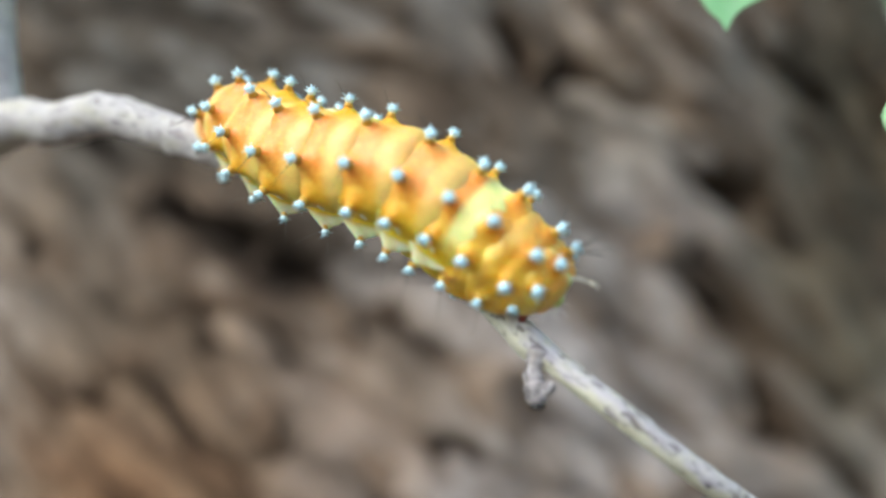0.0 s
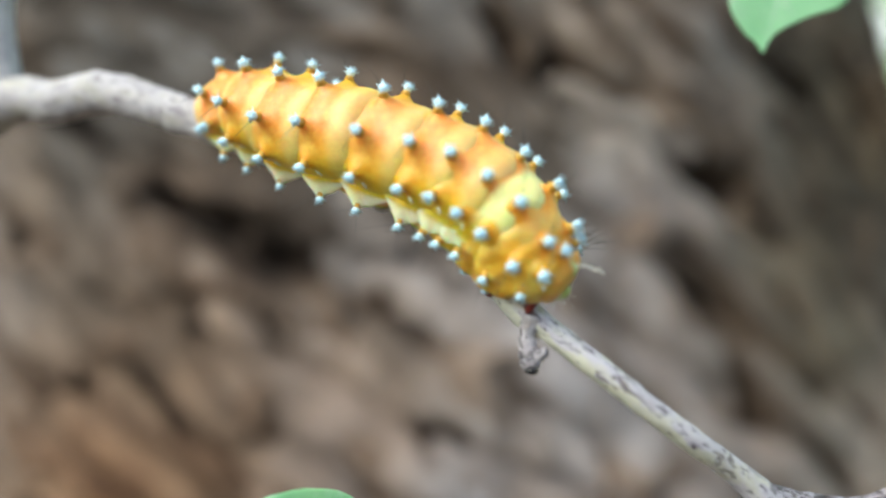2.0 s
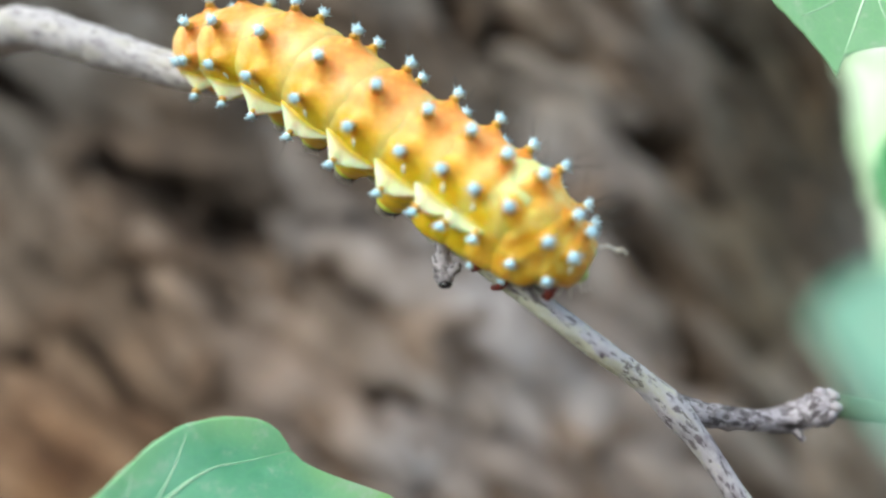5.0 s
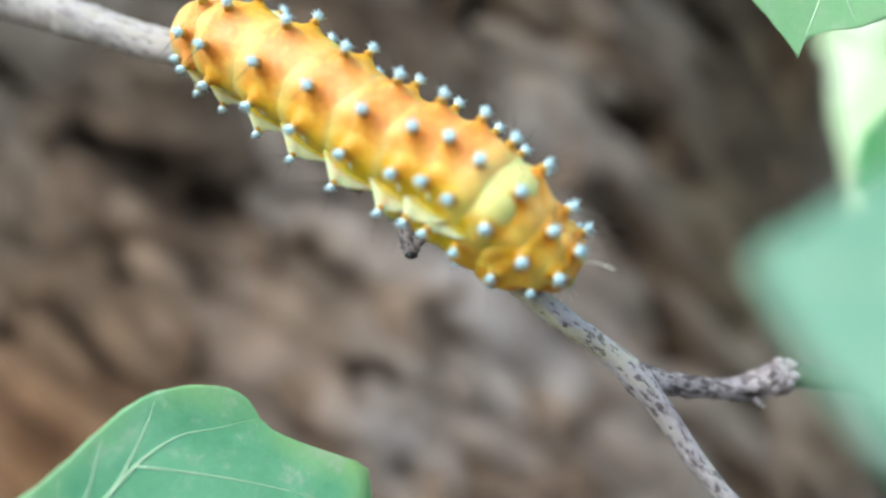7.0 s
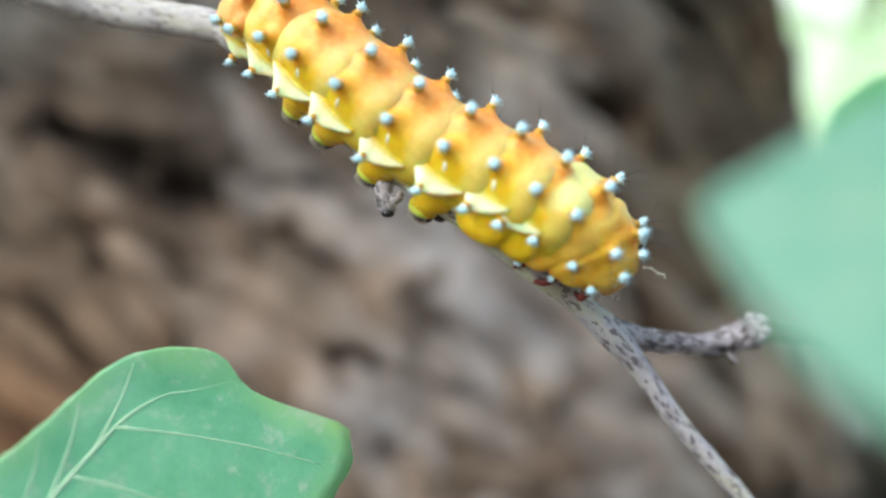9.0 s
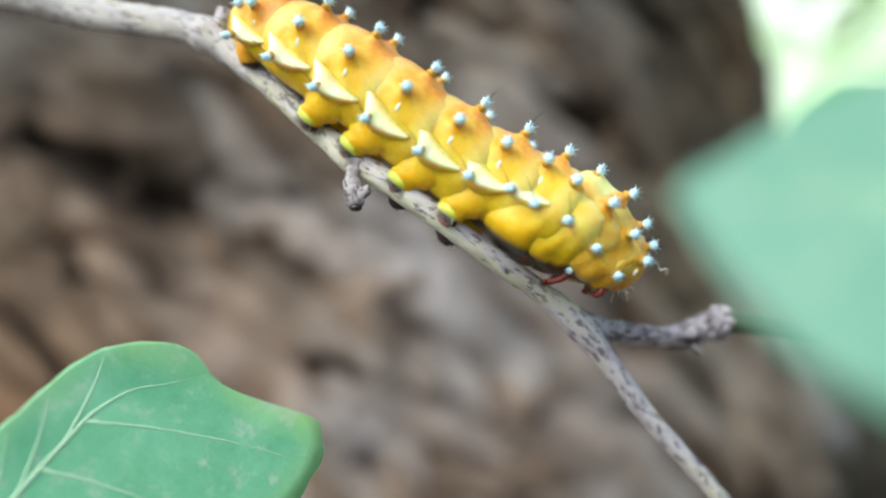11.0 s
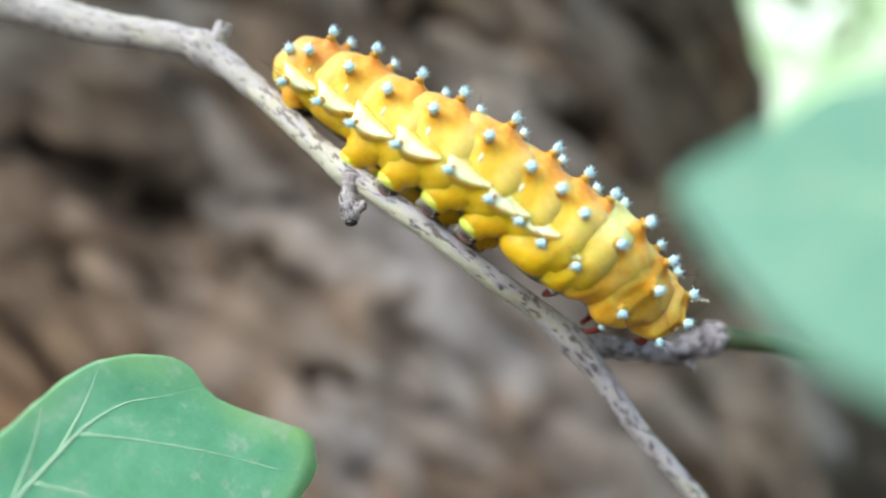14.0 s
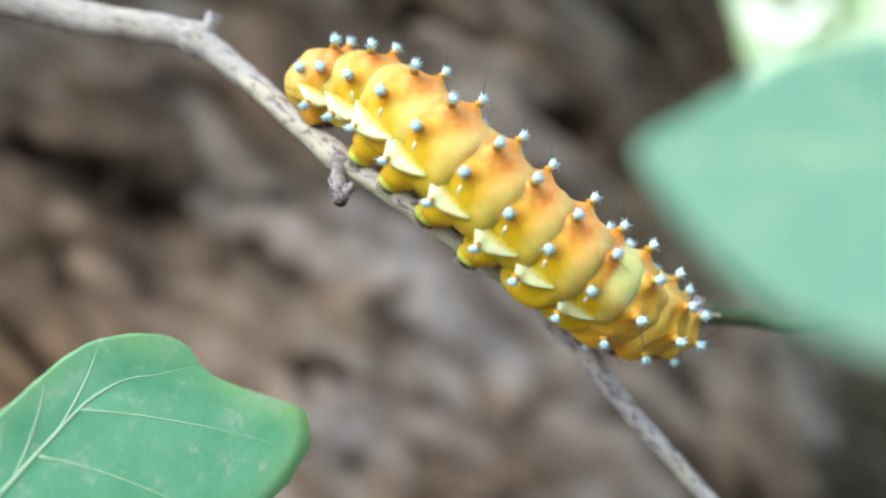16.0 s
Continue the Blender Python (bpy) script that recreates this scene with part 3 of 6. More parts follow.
def build_leaf(label, base, tip, left, right, m, mat, veins=(), cup=0.05, arch=0.04, petiole=((0, 0, 0),), spine_points=()):
    """A leaf in its own plane (mm): base and tip of the midrib, and the points of both edges from base to tip; m: its pose. The petiole's points are world metres."""
    leaf = thing("leaf", label, "leaf", "leaves of the shrub")
    leaf.matrix_world = m
    count = 36
    mid = spline(list(spine_points) or [base, ((base[0] * 0.6 + tip[0] * 0.4) - (tip[1] - base[1]) * 0.05, base[1] * 0.6 + tip[1] * 0.4 + (tip[0] - base[0]) * 0.05), tip], count)
    edges = [spline([base, *side, tip], count) for side in (left, right)]

    def lift(p):
        d = np.linalg.norm(mid - p, axis=1).min()
        q = np.linalg.norm(p - mid[0])
        w = 0.5 * noise.noise(Vector((p[0] * 0.09, p[1] * 0.09, 1))) + 0.25 * noise.noise(Vector((p[0] * 0.25, p[1] * 0.25, 4)))
        return cup * d - arch * q * q / 40 + w * (0.6 + 0.03 * d)

    bm = bmesh.new()
    spine = [bm.verts.new((*p / 1000, lift(p) / 1000)) for p in mid]
    for edge, flip in zip(edges, (False, True)):
        lines = [spine]
        for w in np.linspace(0, 1, 13)[1:]:
            line = []
            for k in range(count):
                if k in (0, count - 1):
                    line.append(spine[k])
                    continue
                p = mid[k] * (1 - w) + edge[k] * w
                if w == 1:
                    p = p + (edge[k] - mid[k]) * 0.012 * math.sin(k * 2.1)
                line.append(bm.verts.new((*p / 1000, lift(p) / 1000)))
            lines.append(line)
        for a, b in zip(lines, lines[1:]):
            for k in range(count - 1):
                some = [a[k], a[k + 1], b[k + 1], b[k]]
                some = [v for n, v in enumerate(some) if v not in some[:n]]
                if len(some) > 2:
                    bm.faces.new(some[::-1] if flip else some)
    blade = part("blade", bm, mat, leaf)
    rim = blade.data.attributes.new("rim", "FLOAT", "POINT")
    border = np.concatenate(edges)
    for v in blade.data.vertices:
        d = np.linalg.norm(border - np.array(v.co[:2]) * 1000, axis=1).min()
        rim.data[v.index].value = max(0.0, (0.35 + 0.4 * min(1, max(0, v.co.x / 0.03))) * (1 - d / 6) + 0.30 * noise.noise(v.co * 120))
    thick = blade.modifiers.new("thickness", "SOLIDIFY")
    thick.thickness, thick.offset = 0.00025, 0.0
    bm = bmesh.new()
    tube(bm, [(*p / 1000, (lift(p) + 0.12) / 1000) for p in mid], np.interp(np.linspace(0, 1, count), [0, 0.6, 0.85, 1], [0.0005, 0.00032, 0.00010, 0.00004]), 8)
    part("midrib", bm, VEIN, leaf)
    for start, half, reach in veins:
        edge = edges[0 if half > 0 else 1]
        k = int(start * count)
        e = min(count - 4, max(4, k + reach))
        points = [mid[k] * (1 - w) + edge[e] * w + (mid[min(count - 1, k + 6)] - mid[k]) * 0.8 * w * (1 - w) for w in np.linspace(0, 0.85, 16)]
        bm = bmesh.new()
        tube(bm, [(*p / 1000, (lift(p) + 0.1) / 1000) for p in points], np.linspace(0.00026, 0.00009, 16), 6)
        part("vein", bm, VEIN, leaf)
    inv = m.inverted()
    stalk = [tuple(Vector((*base, lift(np.array(base)))) / 1000)] + [tuple(inv @ Vector(p)) for p in petiole]
    bm = bmesh.new()
    tube(bm, spline(stalk, 24), np.linspace(0.0007, 0.0011, 24), 8)
    part("petiole", bm, SHOOT, leaf)
    return leaf


# ---- the caterpillar ----
SEGMENT = {  # radius, length in mm, proleg or not, size of the true leg
    "prothorax": (7.3, 5.0, 0, 0.55), "mesothorax": (9.2, 10.0, 0, 1.4), "metathorax": (10.1, 11.5, 0, 1.5),
    "abdomen_first": (9.9, 12.0, 0, 0), "abdomen_second": (10.4, 12.5, 0, 0), "abdomen_third": (10.5, 13.5, 1, 0),
    "abdomen_fourth": (10.5, 14.0, 1, 0), "abdomen_fifth": (10.5, 14.5, 1, 0), "abdomen_sixth": (10.3, 14.5, 1, 0),
    "abdomen_seventh": (9.7, 14.0, 0, 0), "abdomen_eighth": (8.3, 12.5, 0, 0), "anal_segment": (6.0, 8.5, 0, 0)}
TAPER = {"prothorax": (0.125, 0.20), "mesothorax": (0.093, 0.19), "metathorax": (0.01, 0.095)}  # how much narrower per half length, behind and before the middle
AHEAD = 1.2  # how far an abdominal segment's skin lies before the middle of its knobs, mm
TUBERCLES = (24, 65, 108)
NEAR = -1  # the side of the body that lies before the twig


def segment_shape(name, radius, length, s, angle):
    """Radius in mm and tint at s (-1 to 1 from rear to front) and angle (degrees from the back)."""
    a = abs(angle)
    flank = max(0.0, min(1.0, (a - 80) / 30))
    crease = 0.10 if name in TAPER else 0.40 if name in ("abdomen_seventh", "abdomen_eighth", "anal_segment") else 0.44
    r = radius * (1 - crease * (0.085 + 0.07 * flank) * abs(s) ** 2.6) * (1 - TAPER.get(name, (0, 0))[int(s > 0)] * s)
    if name in ("mesothorax", "metathorax", "abdomen_first", "abdomen_second"):
        r += (3.0 if name in TAPER else 2.7) * math.exp(-(((a - 140) / 21) ** 2)) * max(0.0, 1 - s * s) ** 0.5
    belly = max(0.0, min(1.0, (a - 118) / 40))
    r *= 1 + (0.07 if name in ("metathorax", "abdomen_first", "abdomen_second") else -0.08) * belly
    r -= 0.75 if name in TAPER else 0.25
    r += 0.06 * math.cos(s * 8.5) * math.exp(-((a / 95) ** 4))
    x = s * length / 2 + ahead(name)
    strong = 0.72 if name in TAPER else 1.0
    orange, spot, cream = strong * max(0.0, min(1.0, ((112 if name in ("abdomen_eighth", "anal_segment") else 79) - a) / 56)), 0.0, 0.0
    for t in TUBERCLES:
        if name == "anal_segment" and t != 65:
            continue
        d = math.hypot((a - t) * math.pi / 180 * radius, x - tubercle_place(name, t))
        tall = {"prothorax": 1.0, "mesothorax": 1.1, "metathorax": 1.7}.get(name, 1.6)
        lobe = math.hypot((a - t) * math.pi / 180 * radius / 2.9, (x - tubercle_place(name, t)) / (9 if name in TAPER else 3.8))
        r += (1.0 if name in TAPER else 0.45) * (1 if t < 100 else 0.6) * math.exp(-(lobe ** 2))
        r += (tall if t < 100 else 0.3) * math.exp(-((d / 1.5) ** 1.5))
        spot = max(spot, (0.62 if t < 30 else 0.42 if t < 70 else 0.1) * math.exp(-((d / 1.9) ** 2)))
    # the pale fold along the side
    if name not in ("prothorax", "anal_segment"):
        fall = math.exp(-((abs(a - 103 + 9 * s) / 6.0) ** 1.3)) * max(0.0, 1 - ((s + 0.10) / 0.64) ** 2) ** 0.8
        big = 1.0 if name.startswith("abdomen") else 0.45
        r += 0.5 * fall * big
        cream = min(1, 0.5 * fall * big)
    fold = max(0.0, min(1.0, (abs(s) - 0.52) / 0.28))
    cream = max(cream, (0.18 if name in TAPER else 0.36) * fold * max(0, min(1, (125 - a) / 40)))
    if name == "metathorax":
        cream = max(cream, 0.9 * max(0.0, min(1.0, (-s - 0.16) / 0.2)) * max(0, min(1, (80 - a) / 30)))
    if name == "abdomen_first":
        cream = max(cream, 0.9 * max(0.0, min(1.0, (s - 0.14) / 0.2)) * max(0, min(1, (80 - a) / 30)))
    if name in TAPER:
        orange = max(orange, 0.38)
    if name == "prothorax":
        spot = max(spot, 0.55 * max(0.0, min(1.0, s)))
    r += (0.45 if name in TAPER else 0.28) * noise.noise(Vector((s * 1.8, angle * 0.045, radius))) + 0.08 * noise.noise(Vector((s * 9, angle * 0.16, radius * 3)))
    # how much painted shade the skin takes below the body
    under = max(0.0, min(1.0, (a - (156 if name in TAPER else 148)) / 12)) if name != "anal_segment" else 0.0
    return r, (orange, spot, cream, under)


def ahead(name):
    return AHEAD if name.startswith("abdomen") else 0.0


def tubercle_place(name, angle):
    """How far before the segment's middle a knob stands, in mm."""
    return {24: 0.4, 65: 0.4, 108: -1.1}[angle] if name != "anal_segment" else -1.5


def segment_mesh(name, radius, length):
    bm = bmesh.new()
    layer = bm.loops.layers.float_color.new("tint")
    rings, tint = [], {}
    for s in np.linspace(-1, 1, 29):
        ring = []
        for k in range(144):
            angle = -180 + 2.5 * k
            r, c = segment_shape(name, radius, length, s, angle)
            v = bm.verts.new(((s * length / 2 + ahead(name)) / 1000, r / 1000 * math.sin(radians(angle)), r / 1000 * math.cos(radians(angle))))
            tint[v] = c
            ring.append(v)
        rings.append(ring)
    for a, b in zip(rings, rings[1:]):
        for k in range(144):
            bm.faces.new((a[k], b[k], b[(k + 1) % 144], a[(k + 1) % 144]))
    for ring, s in ((rings[0], -1), (rings[-1], 1)):
        bulge = 0.62 if name == "anal_segment" else 0.26 if name == "prothorax" and s > 0 else 0.42
        last = ring
        for turn in (20, 40, 60, 75):
            c, d = math.cos(radians(turn)), math.sin(radians(turn))
            inner = []
            for v in ring:
                w = bm.verts.new((v.co.x + s * bulge * d * radius / 1000, v.co.y * c, v.co.z * c))
                tint[w] = tint[v]
                inner.append(w)
            for k in range(144):
                some = (last[k], inner[k], inner[(k + 1) % 144], last[(k + 1) % 144])
                bm.faces.new(some if s > 0 else some[::-1])
            last = inner
        bm.faces.new(last if s < 0 else last[::-1])
    for f in bm.faces:
        for loop in f.loops:
            loop[layer] = tint[loop.vert]
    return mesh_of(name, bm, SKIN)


def tubercle_mesh(size, hairs, seed):
    """A blue knob on a short stalk with a star of pale spines and dark bristles, pointing up along z; metres."""
    rng = random.Random(seed)
    bm = bmesh.new()
    tube(bm, [(0, 0, -0.0010), (0, 0, 0.0000), (0, 0, 0.0004)], [0.0013 * size, 0.0008 * size, 0.0005 * size], 10, mat=1)
    ball(bm, (0, 0, 0.0008), 0.00108 * size, (1, 1, 0.95), 4, 0)
    centre = Vector((0, 0, 0.0008))
    bm.verts.ensure_lookup_table()
    tips = [v for v in bm.verts if (v.co - centre).length > 0.0009 * size and v.co.z > 0.0004]
    for k in range(22):
        a, up = k * 2.4 + rng.uniform(-0.3, 0.3), 0.05 + 0.95 * (k % 5) / 4
        d = Vector((math.cos(a) * math.cos(up), math.sin(a) * math.cos(up), math.sin(up)))
        tip = max(tips, key=lambda v: (v.co - centre).normalized().dot(d))
        tip.co = centre + (tip.co - centre).normalized() * 0.00108 * size * rng.uniform(1.4, 2.3)
    for k in range(hairs):
        a, up = rng.uniform(0, 6.3), rng.uniform(0.5, 1.3)
        d = np.array((math.cos(a) * math.cos(up), math.sin(a) * math.cos(up), math.sin(up)))
        s = np.array((-d[1], d[0], 0.2))
        long = rng.uniform(0.003, 0.0095)
        tube(bm, [d * 0.0012 + d * long * w + s * long * 0.22 * w * w for w in np.linspace(0, 1, 6)], np.linspace(0.00010, 0.00004, 6), 4, mat=2)
    return mesh_of("tubercle", bm, BLUE, STALK, HAIR)


def fold_mesh(radius, length, side, big):
    """The pale ledge on a segment's side: a three-cornered shelf whose outer corner carries the lowest knob; metres."""
    bm = bmesh.new()
    layer = bm.loops.layers.float_color.new("tint")
    u = np.linspace(0, 1, 41)
    key = [0, 0.2, 0.36, 0.5, 0.75, 1]
    soft = np.array([1, 2, 3, 2, 1]) / 9

    def eased(values):
        v = np.interp(u, key, values)
        return np.concatenate([v[:2], np.convolve(v, soft, "valid"), v[-2:]])
    xs, tops, lips = eased([-5.4, -3.2, -1.2, 0.6, 3.4, 6.8]) * length / 14, eased([89, 89, 90.5, 92.5, 95, 96]), eased([91, 100, 108, 110, 107, 98.5])
    outs = eased([0.0, 1.3, 3.5, 2.0, 1.0, 0.0]) * big
    rows, tint = [], {}
    for x, top, lip, out in zip(xs, tops, lips, outs):
        base = radius * (1 - 0.06 * abs((x - AHEAD) / (length / 2)) ** 3.6)
        wob = 0.30 * noise.noise(Vector((x * 0.55, radius * 3, side))) * min(1, out)
        row = []
        for across, lift, cream in ((-0.12, -0.7, 0.0), (0.0, 0.0, 0.0), (0.2, 0.10, 0.30), (0.45, 0.30, 0.85), (0.7, 0.60, 1.0), (0.88, 0.88, 1.0), (1.0, 1.0, 0.9), (1.12, 0.90, 0.4), (1.3, 0.55, 0.1), (1.55, 0.2, 0.0), (1.75, -0.7, 0.0)):
            t = radians(side * (top + (lip - top) * across + (3.5 * (across - 1) if across > 1 else 0)))
            r = base + (lift * (out + wob) + 0.12 if lift >= 0 else lift)
            v = bm.verts.new((x / 1000, r / 1000 * math.sin(t), r / 1000 * math.cos(t)))
            tint[v] = (0.0, 0.12 if across > 1.05 else 0.0, cream, 0.0)
            row.append(v)
        rows.append(row)
    count = len(rows[0])
    for a, b in zip(rows, rows[1:]):
        for k in range(count):
            bm.faces.new((a[k], b[k], b[(k + 1) % count], a[(k + 1) % count]))
    for row in (rows[0], rows[-1]):
        bm.faces.new(row)
    bmesh.ops.recalc_face_normals(bm, faces=bm.faces)
    for f in bm.faces:
        for loop in f.loops:
            loop[layer] = tint[loop.vert]
    return mesh_of("side_fold", bm, FOLD)


def build_caterpillar():
    cat = thing("caterpillar", "fat orange-yellow caterpillar with pale blue bristly knobs crawling along the twig", "caterpillar")
    knobs = [tubercle_mesh(1.0, n, 10 + n + 7 * k) for k in range(2) for n in (0, 1, 2, 4)]
    parts = {}
    for number, (name, (radius, length, proleg, leg)) in enumerate(SEGMENT.items()):
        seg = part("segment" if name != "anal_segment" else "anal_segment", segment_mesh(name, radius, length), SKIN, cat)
        parts[name] = seg
        front = number < 3
        for t in TUBERCLES:
            if name == "anal_segment" and t == 24:
                continue
            for side in (-1, 1):
                s = (tubercle_place(name, t) - ahead(name)) / (length / 2)
                r = segment_shape(name, radius, length, s, side * t)[0] / 1000 + 0.0003 + (0.0021 if t > 100 and name.startswith("abdomen") else 0.0012 if t > 100 and name == "metathorax" else 0)
                a = radians(side * t)
                lean = Matrix.Rotation(radians(18 if front else 5), 4, "Y")
                knob = part("tubercle", knobs[(number * 3 + t // 20 + (side > 0)) % 3 + (4 if side > 0 else 0) + (1 if front and t < 70 else 0) if name != "prothorax" else 3 + 4 * (side > 0)], None, seg)
                knob.matrix_local = Matrix.Translation((tubercle_place(name, t) / 1000, r * math.sin(a), r * math.cos(a))) @ Matrix.Rotation(-a, 4, "X") @ lean
                k = (0.78 if t > 100 else 0.88) * (1.04 if front else 1.0)
                knob.scale = (k, k, k)
        if name in ("mesothorax", "metathorax"):
            for side in (-1, 1):
                a = radians(side * 148)
                r = segment_shape(name, radius, length, 0.1, side * 148)[0] / 1000 + 0.0002
                knob = part("tubercle", knobs[0], None, seg)
                knob.matrix_local = Matrix.Translation((0.0005, r * math.sin(a), r * math.cos(a))) @ Matrix.Rotation(-a, 4, "X") @ Matrix.Diagonal((0.6, 0.6, 0.6, 1))
        if name not in ("mesothorax", "metathorax", "anal_segment"):
            for side in (-1, 1):
                bm = bmesh.new()
                points = []
                for x, angle in ((1.2, 77), (1.45, 82), (1.7, 87)):
                    r = segment_shape(name, radius, length, x / (length / 2), side * angle)[0] / 1000
                    points.append((x / 1000, r * math.sin(radians(side * angle)), r * math.cos(radians(side * angle))))
                tube(bm, points, [0.00022, 0.00042, 0.00022], 8)
                part("spiracle", bm, CREAM, seg, "cream slit on the side")
        if name.startswith("abdomen"):
            big = {"abdomen_first": 0.75, "abdomen_second": 0.9, "abdomen_seventh": 0.85, "abdomen_eighth": 0.65}.get(name, 1.0)
            for side in (-1, 1):
                part("side_fold", fold_mesh(radius, length, side, big), None, seg, "cream pointed fold of skin along the side")
        if proleg:
            for side in (-1, 1):
                bm = bmesh.new()
                low_end = -0.0007 if side == NEAR else 0.0016  # on the far side the leg reaches down round the twig
                run = spline([(-0.0002, side * 0.0052, -0.0020), (-0.0004, side * 0.0054, -0.0060), (-0.0010, side * 0.0053, -0.0092 - 0.5 * low_end), (-0.0016, side * 0.0048, -0.0118 - low_end)], 16)
                tube(bm, run, np.interp(np.linspace(0, 1, 16), [0, 0.35, 0.6, 0.85, 1], [0.0040, 0.0040, 0.0033, 0.0026, 0.0024]), 18, rough=0.06)
                for v in bm.verts:
                    low = max(0.0, min(1.0, -v.co.z / 0.0118))
                    v.co.x = -0.0006 + (v.co.x + 0.0006) * (1.95 - 0.80 * low) + 0.0008 * (1 - low) + 0.0003 * math.sin(v.co.z * 2600)
                layer = bm.loops.layers.float_color.new("tint")
                for f in bm.faces:
                    for loop in f.loops:
                        loop[layer] = (0.06, 0.05, 0.0, 0)
                part("proleg", bm, SKIN, seg)
                bm = bmesh.new()
                ball(bm, (-0.0018, side * 0.0052, -0.0116 - low_end), 0.0025, (1.2, 0.95, 0.75), 3, 0 if side == NEAR else 3)
                ball(bm, (-0.0018, side * 0.0046, -0.0132 - low_end), 0.0024, (1.1, 0.95, 0.50), 3, 1)
                ball(bm, (-0.0016, side * 0.0046, -0.0142 - low_end), 0.0017, (1.0, 0.8, 0.40), 2, 3 if side == NEAR else 1)
                tube(bm, [(-0.0018 + 0.00028 * (k - 8), side * (0.0072 - 0.000014 * (k - 8) ** 2), -0.0124 - low_end if k % 2 else -0.0143 - low_end) for k in range(17)], [0.00013] * 17, 5, mat=2)
                part("proleg_foot", bm, (PAD, SOLE, PALE_HAIR, PINK), seg, "yellow-green foot pad with dark gripping sole" if side == NEAR else "pink foot with dark gripping sole")
        if leg:
            for side in (-1, 1):
                bm = bmesh.new()
                z = -radius / 1000 * 0.74
                tube(bm, spline([(0.0005, side * 0.0022, z + 0.0012), (0.0010, side * 0.0034, z - 0.0014 * leg), (0.0012, side * 0.0032, z - 0.0030 * leg), (0.0004, side * 0.0020, z - 0.0044 * leg)], 14),
                     np.linspace(0.0014, 0.0005, 14), 9, rough=0.1)
                part("leg", bm, RED, seg, "small jointed red leg")
    # plate on the neck
    bm = bmesh.new()
    ball(bm, (0.0018, 0, 0.0037), 0.0026, (0.9, 1.2, 0.66), 3)
    part("neck_plate", bm, FACE, parts["prothorax"], "pale green plate")
    # tail flap and claspers
    for side in (-1, 1):
        bm = bmesh.new()
        tube(bm, spline([(0.000, side * 0.0026, -0.002), (-0.0006, side * 0.0034, -0.0050), (0.0, side * 0.0030, -0.0080)], 14),
             np.interp(np.linspace(0, 1, 14), [0, 0.6, 1], [0.0032, 0.0028, 0.0020]), 14, rough=0.06)
        layer = bm.loops.layers.float_color.new("tint")
        for f in bm.faces:
            for loop in f.loops:
                loop[layer] = (0.45, 0.2, 0.0, 0)
        part("clasper", bm, SKIN, parts["anal_segment"])
        bm = bmesh.new()
        ball(bm, (0.0, side * 0.0030, -0.0082), 0.0020, (1, 0.9, 0.5), 2)
        part("clasper_foot", bm, SOLE, parts["anal_segment"], "dark gripping sole")
    # head
    bm = bmesh.new()
    ball(bm, (-0.0006, 0, 0), 0.0034, (0.78, 1.05, 1.02), 3)
    for v in bm.verts:
        v.co.x -= 0.0005 * math.exp(-((v.co.y / 0.0008) ** 2))
    head = part("head", bm, RUST, cat, "rust-brown head with green face")
    parts["head"] = head
    bm = bmesh.new()
    ball(bm, (0.0011, 0, 0.0002), 0.0025, (0.75, 0.95, 1.15), 3)
    part("face", bm, FACE, head, "green face plate")
    for side in (-1, 1):
        bm = bmesh.new()
        ball(bm, (0.0016, side * 0.0011, -0.0029), 0.0012, (0.8, 0.9, 1.2), 2)
        part("mandible", bm, EYE, head, "black jaw")
    bm = bmesh.new()
    rng = random.Random(5)
    for k in range(44):
        a, b = rng.uniform(-1.3, 1.3), rng.uniform(-0.9, 0.7)
        d = np.array((math.cos(a) * math.cos(b), math.sin(a) * math.cos(b), math.sin(b)))
        tube(bm, [d * 0.0028, d * (0.0028 + rng.uniform(0.0015, 0.0035)) + np.array((0, 0, -0.0004))], [0.00006, 0.00003], 4)
    part("bristles", bm, PALE_HAIR, head, "short pale bristles")
    # a scrap of shed skin caught on the neck's bristles
    bm = bmesh.new()
    tube(bm, spline([(0.0035, -0.002, 0.0062), (0.0048, -0.002, 0.0074), (0.0066, -0.001, 0.0074), (0.0072, -0.002, 0.0084), (0.0084, -0.001, 0.0078)], 20), 0.00020 + 0.00010 * np.sin(np.arange(20) * 1.9), 6, rough=0.5)
    part("shed_scrap", bm, PALE_HAIR, parts["prothorax"], "dry pale scrap of shed skin")
    return cat, parts


def mm(x, y, z, rx, ry, rz):
    return pose(x / 1000, y / 1000, z / 1000, rx, ry, rz)


build_trunk()
build_ground()
leaf_cloud("bush_foliage", "sunlit pale green foliage beyond the trunk", (2.1, 3.6, 1.5), (0.8, 0.5, 0.8), 320, 0.07, FOLIAGE, 3)
leaf_cloud("undergrowth", "dark dry undergrowth beyond the trunk", (1.7, 2.6, -0.75), (1.0, 0.6, 0.40), 3200, 0.05, DRY, 4)
build_backdrop()
build_twig()


def plane(at, right, face):
    """A pose whose x runs right and whose z faces out of the leaf."""
    z = Vector(face).normalized()
    x = (Vector(right) - z * Vector(right).dot(z)).normalized()
    m = Matrix((x, z.cross(x), z)).transposed().to_4x4()
    return Matrix.Translation(at) @ m


